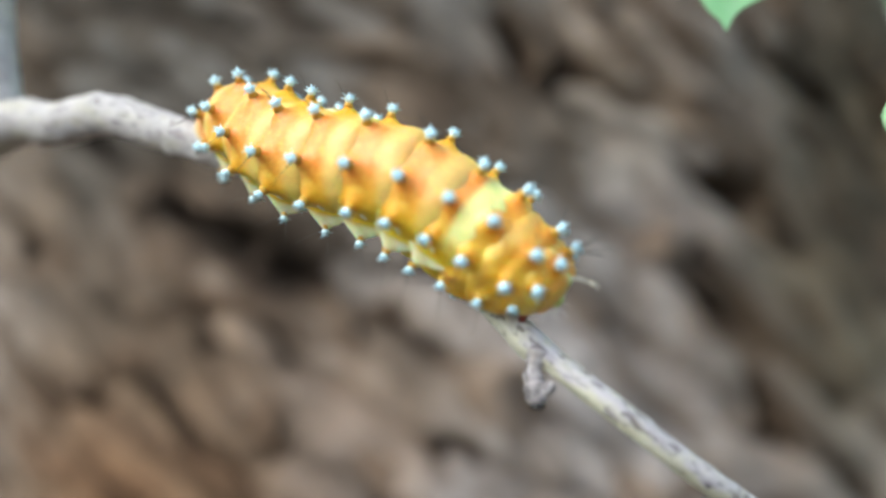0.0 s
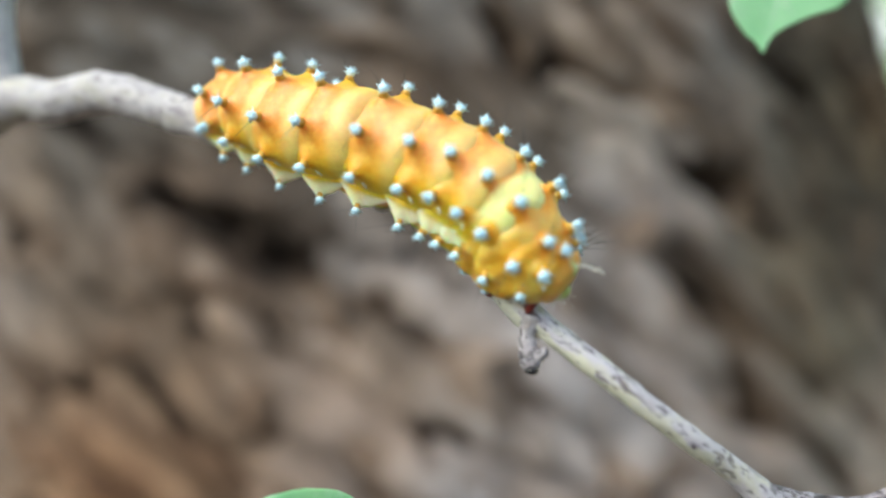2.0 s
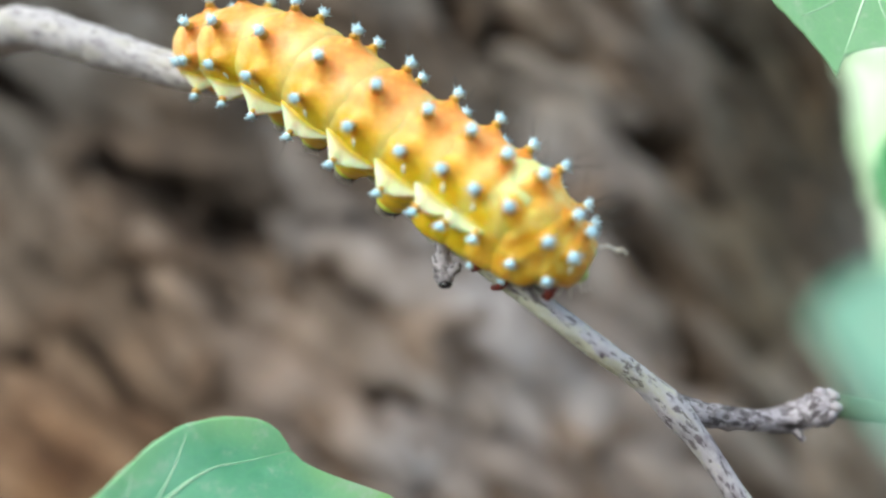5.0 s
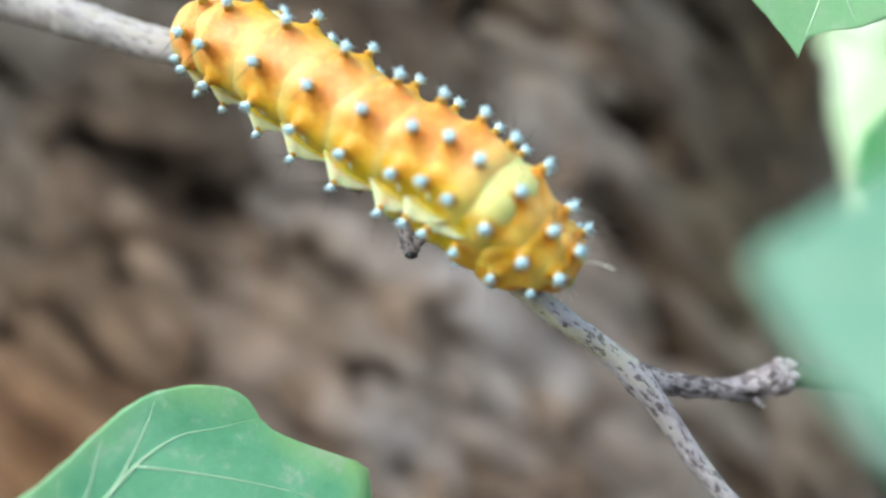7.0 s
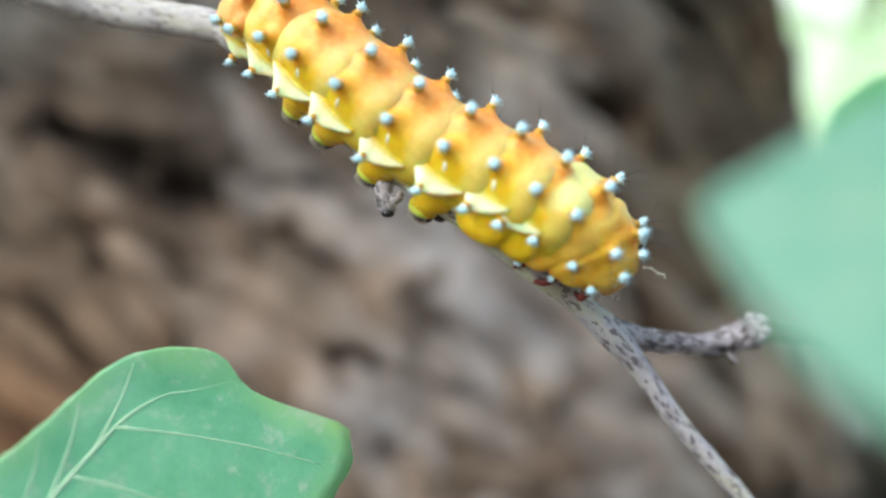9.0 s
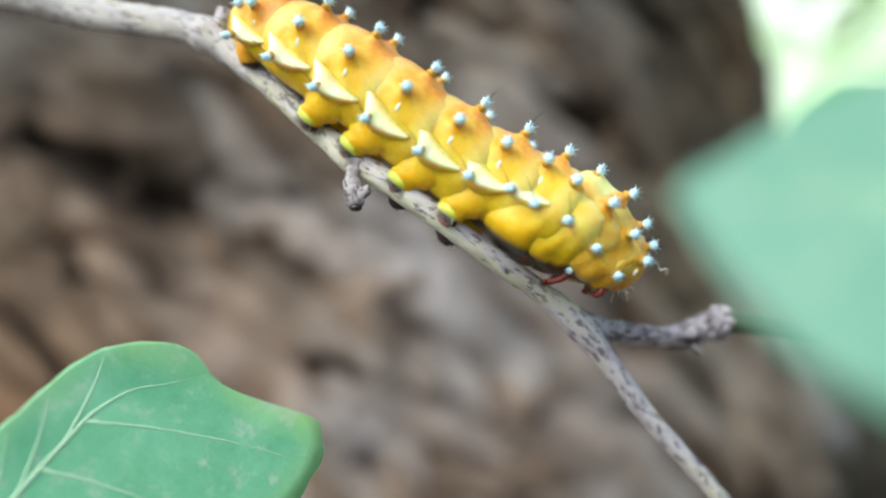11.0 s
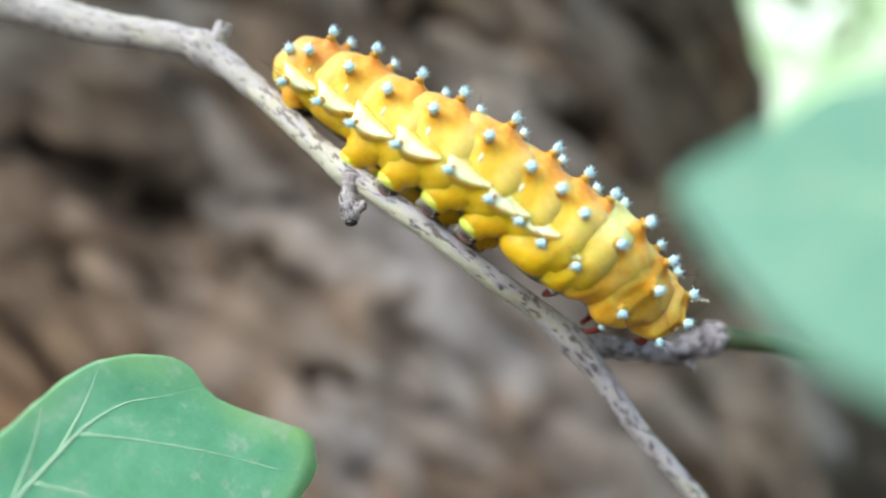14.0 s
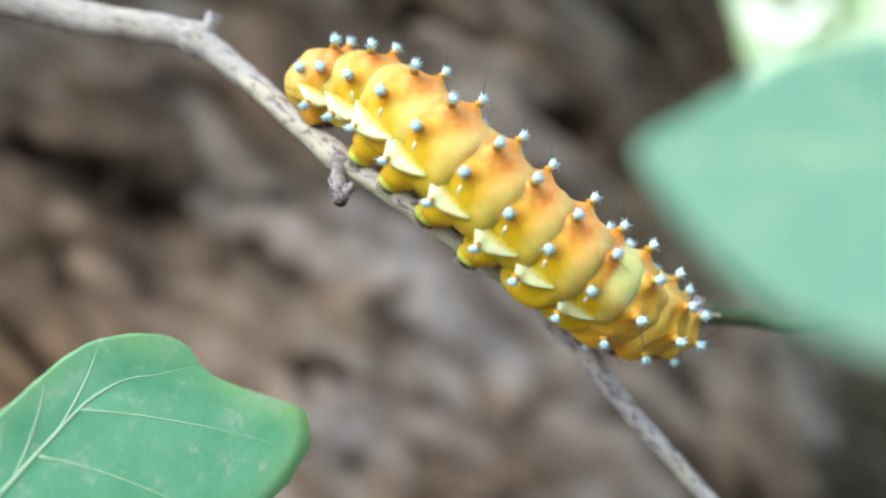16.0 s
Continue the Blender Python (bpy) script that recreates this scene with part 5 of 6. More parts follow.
    walk(body_parts['abdomen_first'], [
        (0, mm(19.12, -16.38, -6.38, 50.1, 33.6, -14.0)),
        (0.5, mm(19.00, -17.11, -6.44, 51.3, 33.8, -15.0)),
        (1, mm(16.78, -16.96, -7.20, 56.9, 32.1, -18.7)),
        (1.5, mm(16.26, -16.50, -6.89, 54.5, 39.1, -20.9)),
        (2, mm(21.42, -16.17, -5.39, 40.2, 39.9, -21.0)),
        (2.5, mm(23.14, -16.64, -8.62, 37.4, 37.8, -22.3)),
        (3, mm(22.74, -16.60, -7.95, 30.6, 36.4, -28.4)),
        (3.5, mm(21.10, -15.83, -5.32, 25.5, 36.4, -30.1)),
        (4, mm(21.11, -15.41, -4.59, 21.0, 42.9, -27.3)),
        (4.5, mm(22.83, -15.31, -6.91, 22.9, 40.0, -25.4)),
        (5, mm(24.31, -14.33, -7.75, 22.0, 39.0, -18.4)),
        (5.2, mm(24.02, -12.98, -4.80, 23.0, 39.5, -14.8)),
        (7.3, mm(22.97, -16.31, -7.75, 39.7, 37.6, -22.8)),
        (7.5, mm(21.86, -14.88, -6.67, 42.1, 36.9, -22.5)),
        (8, mm(25.71, -12.93, -8.02, 36.7, 33.7, -19.2)),
        (8.2, mm(23.41, -11.43, -5.57, 34.5, 33.7, -18.6)),
        (10.3, mm(35.93, -1.16, -8.32, -24.6, 46.9, -32.6)),
        (10.5, mm(32.90, -0.01, -5.58, -24.2, 46.6, -32.0)),
        (11, mm(31.88, 1.08, -5.34, -24.2, 45.3, -30.3)),
        (11.5, mm(30.44, 0.30, -5.32, -17.5, 46.3, -31.1)),
        (12, mm(29.37, -0.68, -5.81, -12.0, 44.5, -32.0)),
        (12.5, mm(30.47, -1.35, -6.54, -8.5, 44.7, -30.6)),
        (13, mm(32.26, -1.53, -5.74, -15.1, 45.7, -36.0)),
        (13.5, mm(31.58, -1.47, -3.78, -15.8, 44.1, -36.7)),
        (14, mm(30.57, -1.65, -2.42, -7.8, 44.9, -31.5)),
        (14.5, mm(28.02, -4.38, -3.64, 23.4, 50.7, -12.8)),
        (15, mm(28.82, -4.48, -9.58, 40.3, 35.4, -2.2)),
        (15.5, mm(30.76, -3.99, -9.86, 43.8, 32.0, 3.9)),
        (16, mm(30.01, -3.77, -10.38, 44.6, 36.7, 3.5)),
    ])
    walk(body_parts['abdomen_second'], [
        (0, mm(12.15, -15.18, -1.63, 56.2, 23.0, -19.1)),
        (0.5, mm(11.49, -15.72, -2.08, 56.9, 21.2, -18.7)),
        (1, mm(9.99, -15.52, -2.83, 62.1, 25.9, -21.4)),
        (1.5, mm(11.45, -15.49, -1.93, 59.2, 39.9, -21.9)),
        (2, mm(16.58, -14.96, -1.50, 42.5, 26.5, -24.3)),
        (2.5, mm(16.92, -15.16, -3.77, 43.3, 27.0, -22.6)),
        (3, mm(16.11, -14.70, -2.99, 40.1, 26.5, -23.0)),
        (3.5, mm(15.35, -13.78, -0.76, 32.5, 32.7, -25.5)),
        (4, mm(17.49, -14.24, -0.77, 25.0, 38.7, -25.4)),
        (4.5, mm(18.58, -13.97, -3.44, 24.3, 31.5, -25.8)),
        (5, mm(18.95, -12.87, -3.97, 22.9, 32.6, -19.4)),
        (5.2, mm(17.47, -11.53, -0.51, 21.4, 33.4, -18.6)),
        (7.3, mm(19.08, -15.50, -4.62, 36.7, 27.5, -27.3)),
        (7.5, mm(17.31, -13.97, -3.52, 37.9, 25.0, -28.8)),
        (8, mm(18.87, -12.24, -3.86, 34.1, 26.5, -23.6)),
        (8.2, mm(15.98, -10.63, -1.22, 31.9, 26.8, -23.5)),
        (10.3, mm(31.28, -0.88, -5.88, -23.5, 34.1, -27.0)),
        (10.5, mm(28.19, 0.22, -3.06, -23.8, 34.6, -27.4)),
        (11, mm(26.74, 1.35, -2.83, -26.6, 35.3, -27.7)),
        (11.5, mm(25.41, 0.78, -2.56, -25.0, 35.9, -31.5)),
        (12, mm(24.49, -0.04, -2.85, -22.1, 36.3, -35.2)),
        (12.5, mm(25.14, -0.55, -3.08, -19.9, 35.5, -35.4)),
        (13, mm(26.17, -0.39, -2.43, -25.6, 34.8, -37.9)),
        (13.5, mm(25.42, -0.43, -0.84, -25.4, 35.0, -37.7)),
        (14, mm(25.41, -1.27, 0.69, -15.1, 39.6, -30.8)),
        (14.5, mm(23.66, -4.95, -0.73, 12.2, 37.4, -20.3)),
        (15, mm(22.05, -5.38, -4.95, 23.4, 36.1, -18.1)),
        (15.5, mm(22.84, -5.41, -4.82, 26.9, 37.5, -13.0)),
        (16, mm(22.98, -5.27, -4.93, 27.6, 41.4, -13.3)),
    ])
    walk(body_parts['abdomen_third'], [
        (0, mm(3.21, -12.87, 2.30, 63.1, 8.6, -22.1)),
        (0.5, mm(1.80, -13.50, 1.13, 61.3, 8.0, -19.8)),
        (1, mm(1.25, -13.34, 1.58, 67.7, 15.5, -21.5)),
        (1.5, mm(6.13, -14.00, 2.27, 61.1, 22.0, -26.8)),
        (2, mm(9.80, -13.33, 2.01, 50.7, 17.8, -22.2)),
        (2.5, mm(8.77, -13.26, 0.78, 53.3, 20.6, -21.9)),
        (3, mm(7.32, -12.78, 1.76, 51.1, 22.4, -19.5)),
        (3.5, mm(8.56, -12.38, 4.27, 45.9, 33.0, -15.4)),
        (4, mm(12.53, -13.26, 3.10, 33.5, 29.4, -19.1)),
        (4.5, mm(12.10, -12.25, 0.81, 32.5, 28.8, -19.9)),
        (5, mm(11.57, -10.95, 0.95, 30.4, 31.1, -16.5)),
        (5.2, mm(9.19, -9.51, 4.81, 29.1, 31.9, -14.5)),
        (7.3, mm(12.75, -13.61, -1.23, 44.8, 23.0, -21.2)),
        (7.5, mm(10.17, -11.94, -0.06, 43.6, 21.5, -24.2)),
        (8, mm(9.49, -10.21, 0.74, 38.6, 24.4, -22.4)),
        (8.2, mm(6.45, -8.57, 3.52, 36.4, 25.8, -22.6)),
        (10.3, mm(23.17, -0.16, -0.95, -11.0, 35.4, -17.3)),
        (10.5, mm(20.02, 0.94, 1.79, -10.8, 36.1, -17.9)),
        (11, mm(18.66, 2.05, 2.06, -14.9, 37.2, -19.9)),
        (11.5, mm(17.86, 1.83, 2.07, -14.5, 34.8, -23.2)),
        (12, mm(17.32, 1.24, 1.70, -12.7, 34.9, -25.8)),
        (12.5, mm(17.40, 1.02, 1.90, -11.5, 35.0, -27.9)),
        (13, mm(17.89, 1.43, 2.43, -16.3, 36.4, -29.7)),
        (13.5, mm(17.00, 1.24, 4.15, -16.6, 40.2, -29.0)),
        (14, mm(18.47, -0.90, 6.30, -7.0, 42.8, -20.1)),
        (14.5, mm(15.59, -5.09, 4.39, 14.4, 33.7, -15.1)),
        (15, mm(14.16, -5.65, 0.90, 21.1, 36.1, -16.3)),
        (15.5, mm(14.22, -5.83, 1.54, 23.1, 37.5, -13.4)),
        (16, mm(14.68, -5.86, 1.69, 26.0, 39.2, -11.2)),
    ])
    walk(body_parts['abdomen_fourth'], [
        (0, mm(-5.41, -9.36, 4.95, 67.4, 9.3, -34.5)),
        (0.5, mm(-7.09, -10.56, 4.58, 64.8, 14.9, -29.4)),
        (1, mm(-6.94, -10.51, 5.73, 65.6, 19.7, -28.1)),
        (1.5, mm(-1.74, -10.99, 6.51, 62.9, 10.8, -31.1)),
        (2, mm(-0.19, -10.82, 6.13, 58.5, 16.5, -21.0)),
        (2.5, mm(-1.95, -10.66, 5.86, 63.3, 18.9, -21.1)),
        (3, mm(-3.20, -10.68, 7.28, 60.5, 23.2, -17.4)),
        (3.5, mm(1.36, -11.64, 9.94, 55.3, 34.9, -9.0)),
        (4, mm(5.43, -11.42, 7.64, 38.1, 28.3, -20.3)),
        (4.5, mm(3.34, -10.11, 6.93, 40.6, 33.3, -17.1)),
        (5, mm(2.32, -8.79, 7.68, 40.1, 34.3, -13.7)),
        (5.2, mm(-0.22, -7.42, 11.65, 39.8, 35.6, -12.2)),
        (7.3, mm(4.27, -10.92, 3.59, 51.3, 30.2, -20.9)),
        (7.5, mm(1.01, -8.97, 5.48, 50.7, 29.3, -22.7)),
        (8, mm(-0.46, -7.37, 7.05, 45.0, 31.1, -23.5)),
        (8.2, mm(-3.44, -5.70, 9.96, 41.8, 32.6, -23.7)),
        (10.3, mm(13.49, 0.49, 5.54, -1.6, 43.3, -12.7)),
        (10.5, mm(10.46, 1.52, 8.27, -1.5, 43.4, -12.1)),
        (11, mm(9.09, 2.77, 8.59, -5.5, 43.7, -13.2)),
        (11.5, mm(8.43, 2.97, 8.30, -6.3, 41.7, -14.5)),
        (12, mm(8.15, 2.74, 8.09, -6.6, 41.5, -17.0)),
        (12.5, mm(7.85, 2.70, 8.62, -4.0, 39.5, -17.0)),
        (13, mm(8.04, 3.15, 9.19, -7.2, 40.3, -17.7)),
        (13.5, mm(8.76, 2.36, 10.88, -10.4, 47.3, -20.2)),
        (14, mm(10.75, -0.45, 11.93, -8.1, 40.6, -20.8)),
        (14.5, mm(8.32, -4.50, 9.58, 5.6, 39.8, -31.0)),
        (15, mm(6.89, -5.50, 7.94, 15.6, 45.4, -25.2)),
        (15.5, mm(6.60, -5.81, 8.74, 17.5, 46.0, -21.8)),
        (16, mm(7.18, -6.24, 9.06, 20.9, 48.3, -18.4)),
    ])
    walk(body_parts['abdomen_fifth'], [
        (0, mm(-14.92, -5.21, 7.77, 70.4, 15.9, -32.9)),
        (0.5, mm(-15.44, -7.20, 8.21, 66.0, 22.4, -28.1)),
        (1, mm(-13.84, -7.39, 9.31, 63.8, 19.1, -29.4)),
        (1.5, mm(-10.29, -7.18, 8.44, 66.3, 6.0, -32.8)),
        (2, mm(-10.66, -7.28, 9.54, 62.6, 8.4, -30.6)),
        (2.5, mm(-12.37, -7.02, 9.61, 65.1, 10.2, -32.4)),
        (3, mm(-12.97, -7.81, 11.86, 59.6, 19.3, -27.1)),
        (3.5, mm(-6.94, -9.75, 15.28, 54.0, 21.7, -21.5)),
        (4, mm(-3.67, -8.69, 13.17, 43.7, 29.3, -22.2)),
        (4.5, mm(-5.83, -7.53, 13.82, 46.2, 31.5, -20.9)),
        (5, mm(-6.89, -6.19, 14.55, 44.6, 32.5, -19.6)),
        (5.2, mm(-9.46, -4.88, 18.42, 43.2, 32.3, -19.5)),
        (7.3, mm(-4.79, -7.56, 9.91, 59.8, 32.2, -22.9)),
        (7.5, mm(-8.43, -5.46, 12.42, 59.7, 31.6, -25.5)),
        (8, mm(-9.89, -3.80, 14.24, 52.6, 33.8, -25.9)),
        (8.2, mm(-12.38, -2.23, 17.34, 47.4, 37.8, -25.8)),
        (10.3, mm(4.24, 1.28, 13.00, 5.1, 42.9, -10.1)),
        (10.5, mm(0.97, 2.24, 15.88, 4.9, 44.5, -10.3)),
        (11, mm(-0.51, 3.52, 16.46, 2.9, 45.4, -10.0)),
        (11.5, mm(-1.18, 3.93, 16.15, 2.0, 45.2, -10.5)),
        (12, mm(-1.25, 4.03, 16.00, 1.4, 44.9, -12.7)),
        (12.5, mm(-1.95, 4.02, 16.30, 3.8, 41.6, -12.3)),
        (13, mm(-1.81, 4.29, 17.33, 2.6, 45.4, -11.5)),
        (13.5, mm(1.49, 2.94, 18.08, -0.8, 48.7, -11.8)),
        (14, mm(1.93, 1.55, 16.73, -11.2, 35.4, -28.6)),
        (14.5, mm(0.19, -1.76, 15.66, 1.2, 38.5, -34.4)),
        (15, mm(-1.55, -3.06, 15.45, 7.3, 40.5, -33.4)),
        (15.5, mm(-1.79, -3.62, 16.15, 8.3, 41.9, -31.7)),
        (16, mm(-0.55, -4.60, 16.68, 11.0, 45.1, -30.5)),
    ])
    walk(body_parts['abdomen_sixth'], [
        (0, mm(-22.10, -0.79, 11.54, 64.6, 22.5, -42.6)),
        (0.5, mm(-22.28, -2.57, 12.48, 58.6, 22.5, -41.2)),
        (1, mm(-20.31, -3.10, 11.59, 64.0, 10.4, -37.6)),
        (1.5, mm(-19.43, -2.50, 10.45, 69.5, 11.3, -34.5)),
        (2, mm(-20.27, -3.02, 12.57, 66.9, 15.5, -33.1)),
        (2.5, mm(-22.01, -2.42, 12.68, 66.0, 16.7, -34.9)),
        (3, mm(-20.52, -3.78, 15.65, 57.0, 20.6, -34.0)),
        (3.5, mm(-15.69, -5.79, 17.91, 54.6, 7.9, -32.7)),
        (4, mm(-13.67, -4.79, 18.59, 47.0, 19.3, -27.3)),
        (4.5, mm(-16.00, -3.63, 19.97, 49.9, 21.2, -27.2)),
        (5, mm(-17.05, -2.21, 20.94, 47.9, 23.1, -25.8)),
        (5.2, mm(-19.86, -0.86, 24.74, 46.8, 23.1, -25.3)),
        (7.3, mm(-14.52, -3.52, 16.50, 67.4, 28.7, -24.3)),
        (7.5, mm(-18.22, -1.38, 19.21, 67.4, 29.8, -26.7)),
        (8, mm(-18.81, -0.28, 21.18, 62.0, 35.4, -20.9)),
        (8.2, mm(-19.55, 1.07, 23.98, 54.7, 39.9, -23.1)),
        (10.3, mm(-4.70, 2.99, 19.81, 4.8, 34.1, -17.8)),
        (10.5, mm(-8.02, 3.88, 22.91, 4.7, 36.8, -17.7)),
        (11, mm(-9.75, 5.02, 24.01, 5.0, 39.3, -15.2)),
        (11.5, mm(-10.13, 5.33, 23.74, 6.0, 39.4, -14.2)),
        (12, mm(-10.27, 5.58, 24.07, 7.4, 41.1, -13.5)),
        (12.5, mm(-11.36, 5.66, 24.30, 9.5, 40.1, -13.4)),
        (13, mm(-10.16, 5.20, 25.52, 10.7, 45.0, -8.5)),
        (13.5, mm(-5.77, 4.56, 24.51, -4.2, 36.9, -21.6)),
        (14, mm(-5.80, 5.05, 21.34, -13.0, 36.0, -36.6)),
        (14.5, mm(-8.74, 2.71, 22.77, -0.6, 36.4, -34.7)),
        (15, mm(-10.71, 1.39, 23.13, 4.3, 36.8, -34.0)),
        (15.5, mm(-10.18, 0.37, 23.54, 3.7, 39.6, -33.9)),
        (16, mm(-7.14, -1.31, 23.11, 4.0, 38.6, -35.9)),
    ])
    walk(body_parts['abdomen_seventh'], [
        (0, mm(-29.28, 5.07, 15.80, 54.3, 17.6, -38.7)),
        (0.5, mm(-29.62, 3.47, 16.56, 53.4, 14.6, -38.1)),
        (1, mm(-28.55, 2.86, 13.86, 59.0, 10.9, -37.4)),
        (1.5, mm(-28.63, 3.35, 13.45, 63.5, 12.0, -36.5)),
        (2, mm(-29.39, 2.37, 16.19, 63.0, 14.3, -38.9)),
        (2.5, mm(-30.30, 2.93, 15.92, 55.9, 14.0, -36.8)),
        (3, mm(-27.57, 1.33, 19.04, 54.0, 9.7, -37.1)),
        (3.5, mm(-23.00, -1.12, 18.58, 53.7, 0.3, -37.9)),
        (4, mm(-23.77, 0.34, 21.91, 48.1, 6.9, -31.8)),
        (4.5, mm(-26.52, 1.63, 23.90, 51.1, 6.5, -31.6)),
        (5, mm(-27.33, 2.79, 25.01, 49.5, 10.4, -27.6)),
        (5.2, mm(-29.61, 3.96, 28.53, 48.0, 10.9, -26.9)),
        (7.3, mm(-25.34, 1.59, 22.79, 72.9, 26.8, -29.1)),
        (7.5, mm(-28.44, 3.37, 25.90, 72.5, 27.9, -28.7)),
        (8, mm(-26.32, 3.05, 27.13, 68.7, 31.8, -20.9)),
        (8.2, mm(-26.05, 4.52, 30.41, 63.5, 31.8, -21.0)),
        (10.3, mm(-13.33, 6.44, 25.89, -0.3, 39.8, -29.1)),
        (10.5, mm(-16.82, 7.18, 29.03, -1.1, 38.1, -27.9)),
        (11, mm(-19.37, 7.70, 30.68, 3.8, 36.5, -17.6)),
        (11.5, mm(-19.47, 7.81, 30.73, 5.7, 35.3, -17.4)),
        (12, mm(-20.34, 7.41, 32.30, 14.7, 35.3, -7.7)),
        (12.5, mm(-20.60, 7.59, 31.63, 15.6, 32.5, -10.2)),
        (13, mm(-17.02, 6.92, 30.87, 9.6, 28.7, -16.2)),
        (13.5, mm(-14.15, 7.89, 29.55, 0.7, 26.2, -25.2)),
        (14, mm(-14.95, 9.61, 28.28, -4.0, 32.9, -22.4)),
        (14.5, mm(-17.99, 7.66, 30.27, 3.5, 32.6, -25.4)),
        (15, mm(-20.18, 6.42, 31.13, 6.2, 33.1, -25.9)),
        (15.5, mm(-17.00, 4.63, 29.74, 6.5, 30.3, -30.0)),
        (16, mm(-14.25, 2.89, 28.26, 11.1, 23.7, -26.8)),
    ])
    walk(body_parts['abdomen_eighth'], [
        (0, mm(-34.63, 9.50, 16.70, 57.4, 2.0, -40.7)),
        (0.5, mm(-35.11, 8.04, 17.16, 56.6, 1.6, -39.9)),
        (1, mm(-35.30, 7.70, 14.70, 57.2, 2.6, -37.6)),
        (1.5, mm(-35.51, 7.97, 14.61, 58.7, 1.5, -35.1)),
        (2, mm(-37.77, 7.11, 17.92, 54.4, -4.0, -31.2)),
        (2.5, mm(-37.01, 7.28, 16.47, 55.7, -0.8, -32.8)),
        (3, mm(-33.23, 5.48, 19.03, 55.8, -4.4, -32.3)),
        (3.5, mm(-30.62, 3.19, 18.68, 50.4, -4.3, -28.8)),
        (4, mm(-32.70, 4.70, 22.54, 44.1, -3.0, -26.3)),
        (4.5, mm(-35.24, 5.48, 24.58, 47.1, -1.3, -24.8)),
        (5, mm(-35.61, 6.81, 26.32, 47.8, 5.8, -25.9)),
        (5.2, mm(-37.94, 8.00, 29.95, 47.2, 6.2, -25.8)),
        (7.3, mm(-32.46, 5.24, 26.02, 70.9, 21.9, -25.8)),
        (7.5, mm(-35.51, 6.81, 29.23, 70.5, 22.4, -25.6)),
        (8, mm(-32.93, 6.09, 31.10, 67.8, 23.5, -24.7)),
        (8.2, mm(-33.10, 7.66, 34.43, 68.6, 21.6, -24.4)),
        (10.3, mm(-20.89, 10.31, 32.25, 2.2, 34.9, -30.0)),
        (10.5, mm(-25.96, 11.34, 35.49, 1.8, 34.8, -31.4)),
        (11, mm(-27.72, 10.86, 36.49, 3.7, 33.8, -27.5)),
        (11.5, mm(-28.28, 10.79, 36.61, 6.6, 33.0, -24.4)),
        (12, mm(-28.39, 9.47, 37.21, 10.8, 31.1, -20.2)),
        (12.5, mm(-27.85, 9.45, 36.26, 11.2, 29.6, -16.9)),
        (13, mm(-23.64, 8.72, 34.38, 13.7, 22.4, -13.2)),
        (13.5, mm(-22.76, 11.02, 33.60, 7.3, 26.3, -18.1)),
        (14, mm(-23.47, 12.30, 33.95, 1.3, 31.5, -19.1)),
        (14.5, mm(-26.60, 10.82, 35.88, 5.3, 33.1, -19.7)),
        (15, mm(-29.00, 9.07, 37.78, 11.4, 34.9, -12.8)),
        (15.5, mm(-24.10, 7.40, 34.03, 10.5, 26.8, -14.4)),
        (16, mm(-22.54, 5.72, 31.42, 13.7, 17.4, -13.7)),
    ])
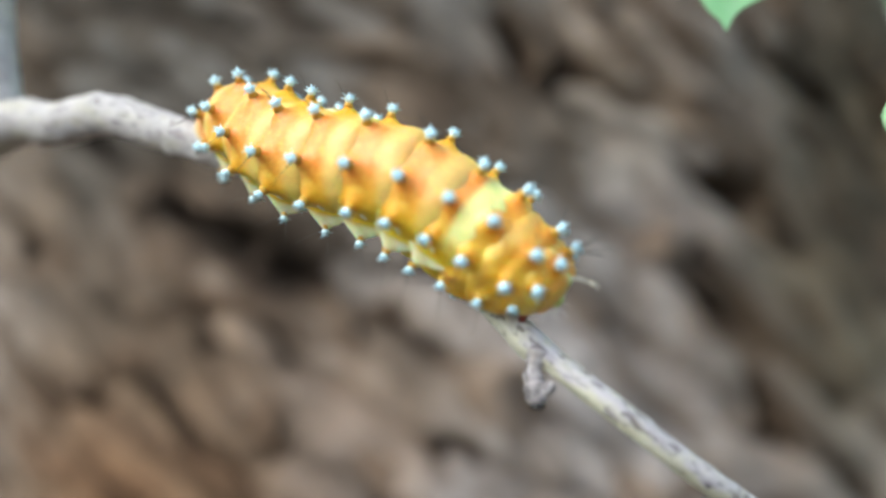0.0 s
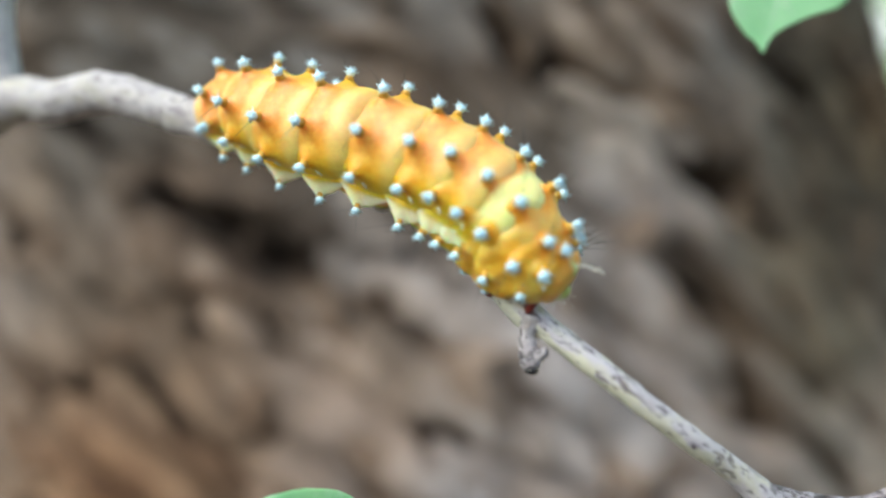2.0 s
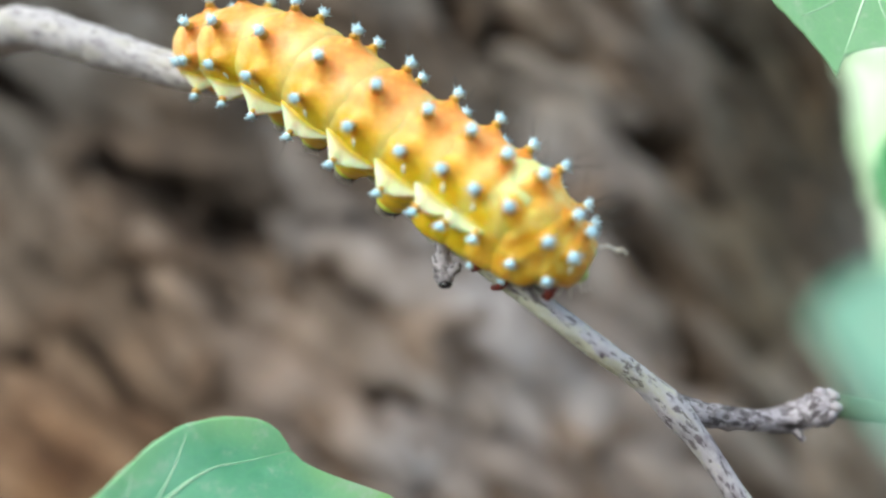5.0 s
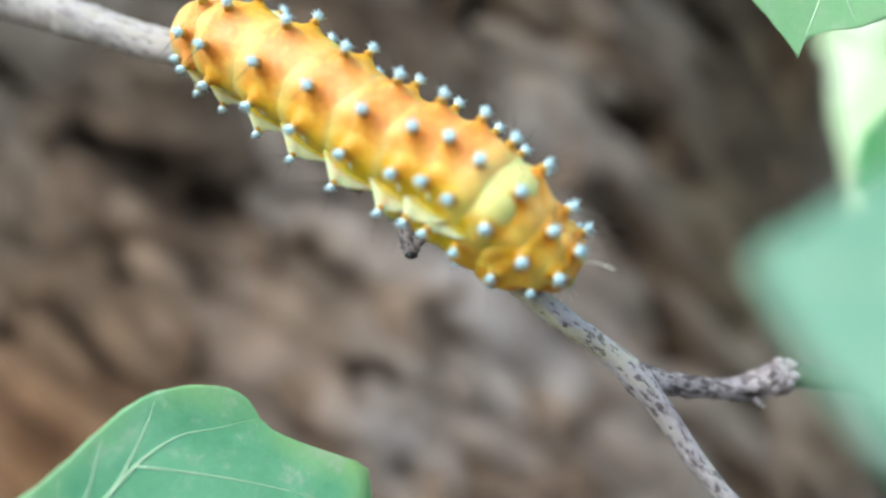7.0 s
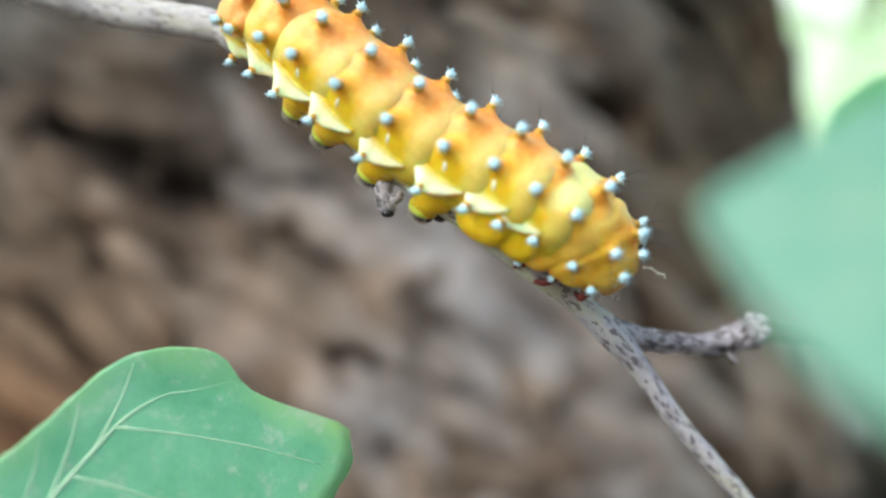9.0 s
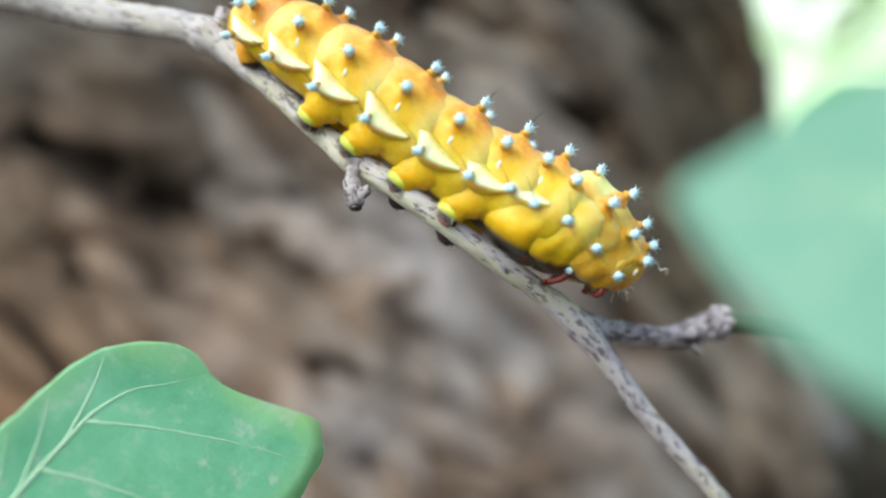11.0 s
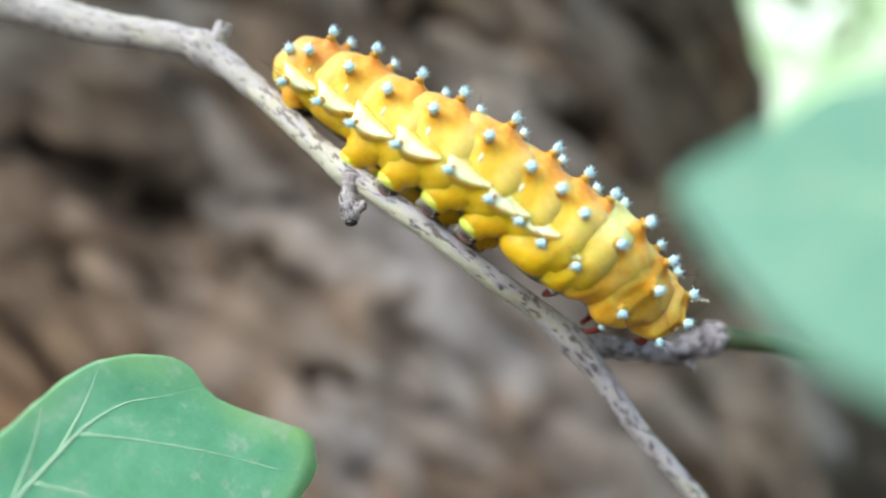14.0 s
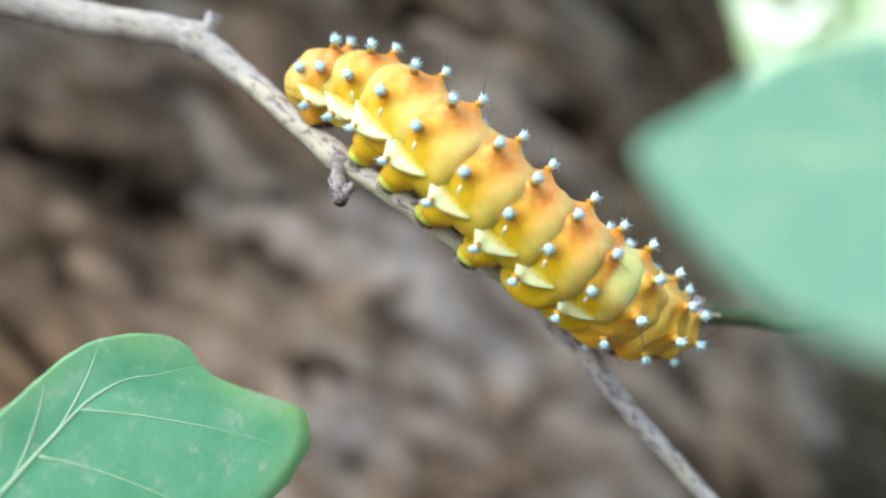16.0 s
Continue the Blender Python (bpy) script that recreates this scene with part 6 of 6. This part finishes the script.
    walk(body_parts['anal_segment'], [
        (0, mm(-35.62, 10.27, 16.47, 54.8, -9.5, -56.7)),
        (0.5, mm(-36.16, 8.98, 16.82, 54.7, -9.6, -55.5)),
        (1, mm(-36.39, 8.61, 14.57, 55.5, -9.1, -53.6)),
        (1.5, mm(-36.84, 8.87, 14.52, 56.5, -10.1, -51.2)),
        (2, mm(-39.06, 8.10, 17.48, 55.2, -13.4, -47.9)),
        (2.5, mm(-38.17, 8.13, 16.31, 55.3, -12.6, -47.6)),
        (3, mm(-34.90, 6.66, 18.53, 54.9, -14.3, -46.1)),
        (3.5, mm(-32.77, 4.72, 18.37, 51.9, -14.9, -42.6)),
        (4, mm(-34.60, 5.93, 22.16, 47.7, -14.7, -39.4)),
        (4.5, mm(-37.00, 6.66, 24.34, 48.0, -12.1, -38.2)),
        (5, mm(-37.36, 7.89, 26.39, 47.1, -7.3, -38.5)),
        (5.2, mm(-39.88, 9.19, 29.82, 46.9, -6.9, -38.5)),
        (7.3, mm(-34.02, 6.34, 26.75, 64.6, 15.0, -42.5)),
        (7.5, mm(-36.91, 7.83, 29.89, 64.4, 15.1, -42.4)),
        (8, mm(-34.31, 7.24, 31.81, 61.8, 15.1, -41.2)),
        (8.2, mm(-35.87, 9.01, 35.26, 61.5, 14.7, -41.0)),
        (10.3, mm(-23.07, 11.34, 33.41, 1.5, 17.3, -30.4)),
        (10.5, mm(-27.38, 12.24, 36.21, 1.5, 17.4, -30.5)),
        (11, mm(-29.58, 11.91, 37.44, 3.4, 16.8, -28.3)),
        (11.5, mm(-30.24, 11.75, 37.58, 6.1, 16.0, -25.9)),
        (12, mm(-30.29, 10.41, 37.96, 9.3, 14.3, -23.2)),
        (12.5, mm(-29.64, 10.20, 36.89, 10.2, 12.3, -20.3)),
        (13, mm(-26.11, 9.50, 35.02, 10.1, 8.5, -18.2)),
        (13.5, mm(-25.07, 11.61, 34.36, 4.8, 10.3, -19.1)),
        (14, mm(-25.73, 12.75, 34.90, 0.6, 13.6, -18.9)),
        (14.5, mm(-28.65, 11.35, 36.79, 2.9, 15.4, -19.4)),
        (15, mm(-30.56, 9.49, 38.32, 7.0, 15.6, -16.9)),
        (15.5, mm(-26.56, 7.91, 34.80, 7.7, 9.8, -16.9)),
        (16, mm(-25.13, 6.29, 31.93, 9.6, 3.6, -16.9)),
    ])


motions()
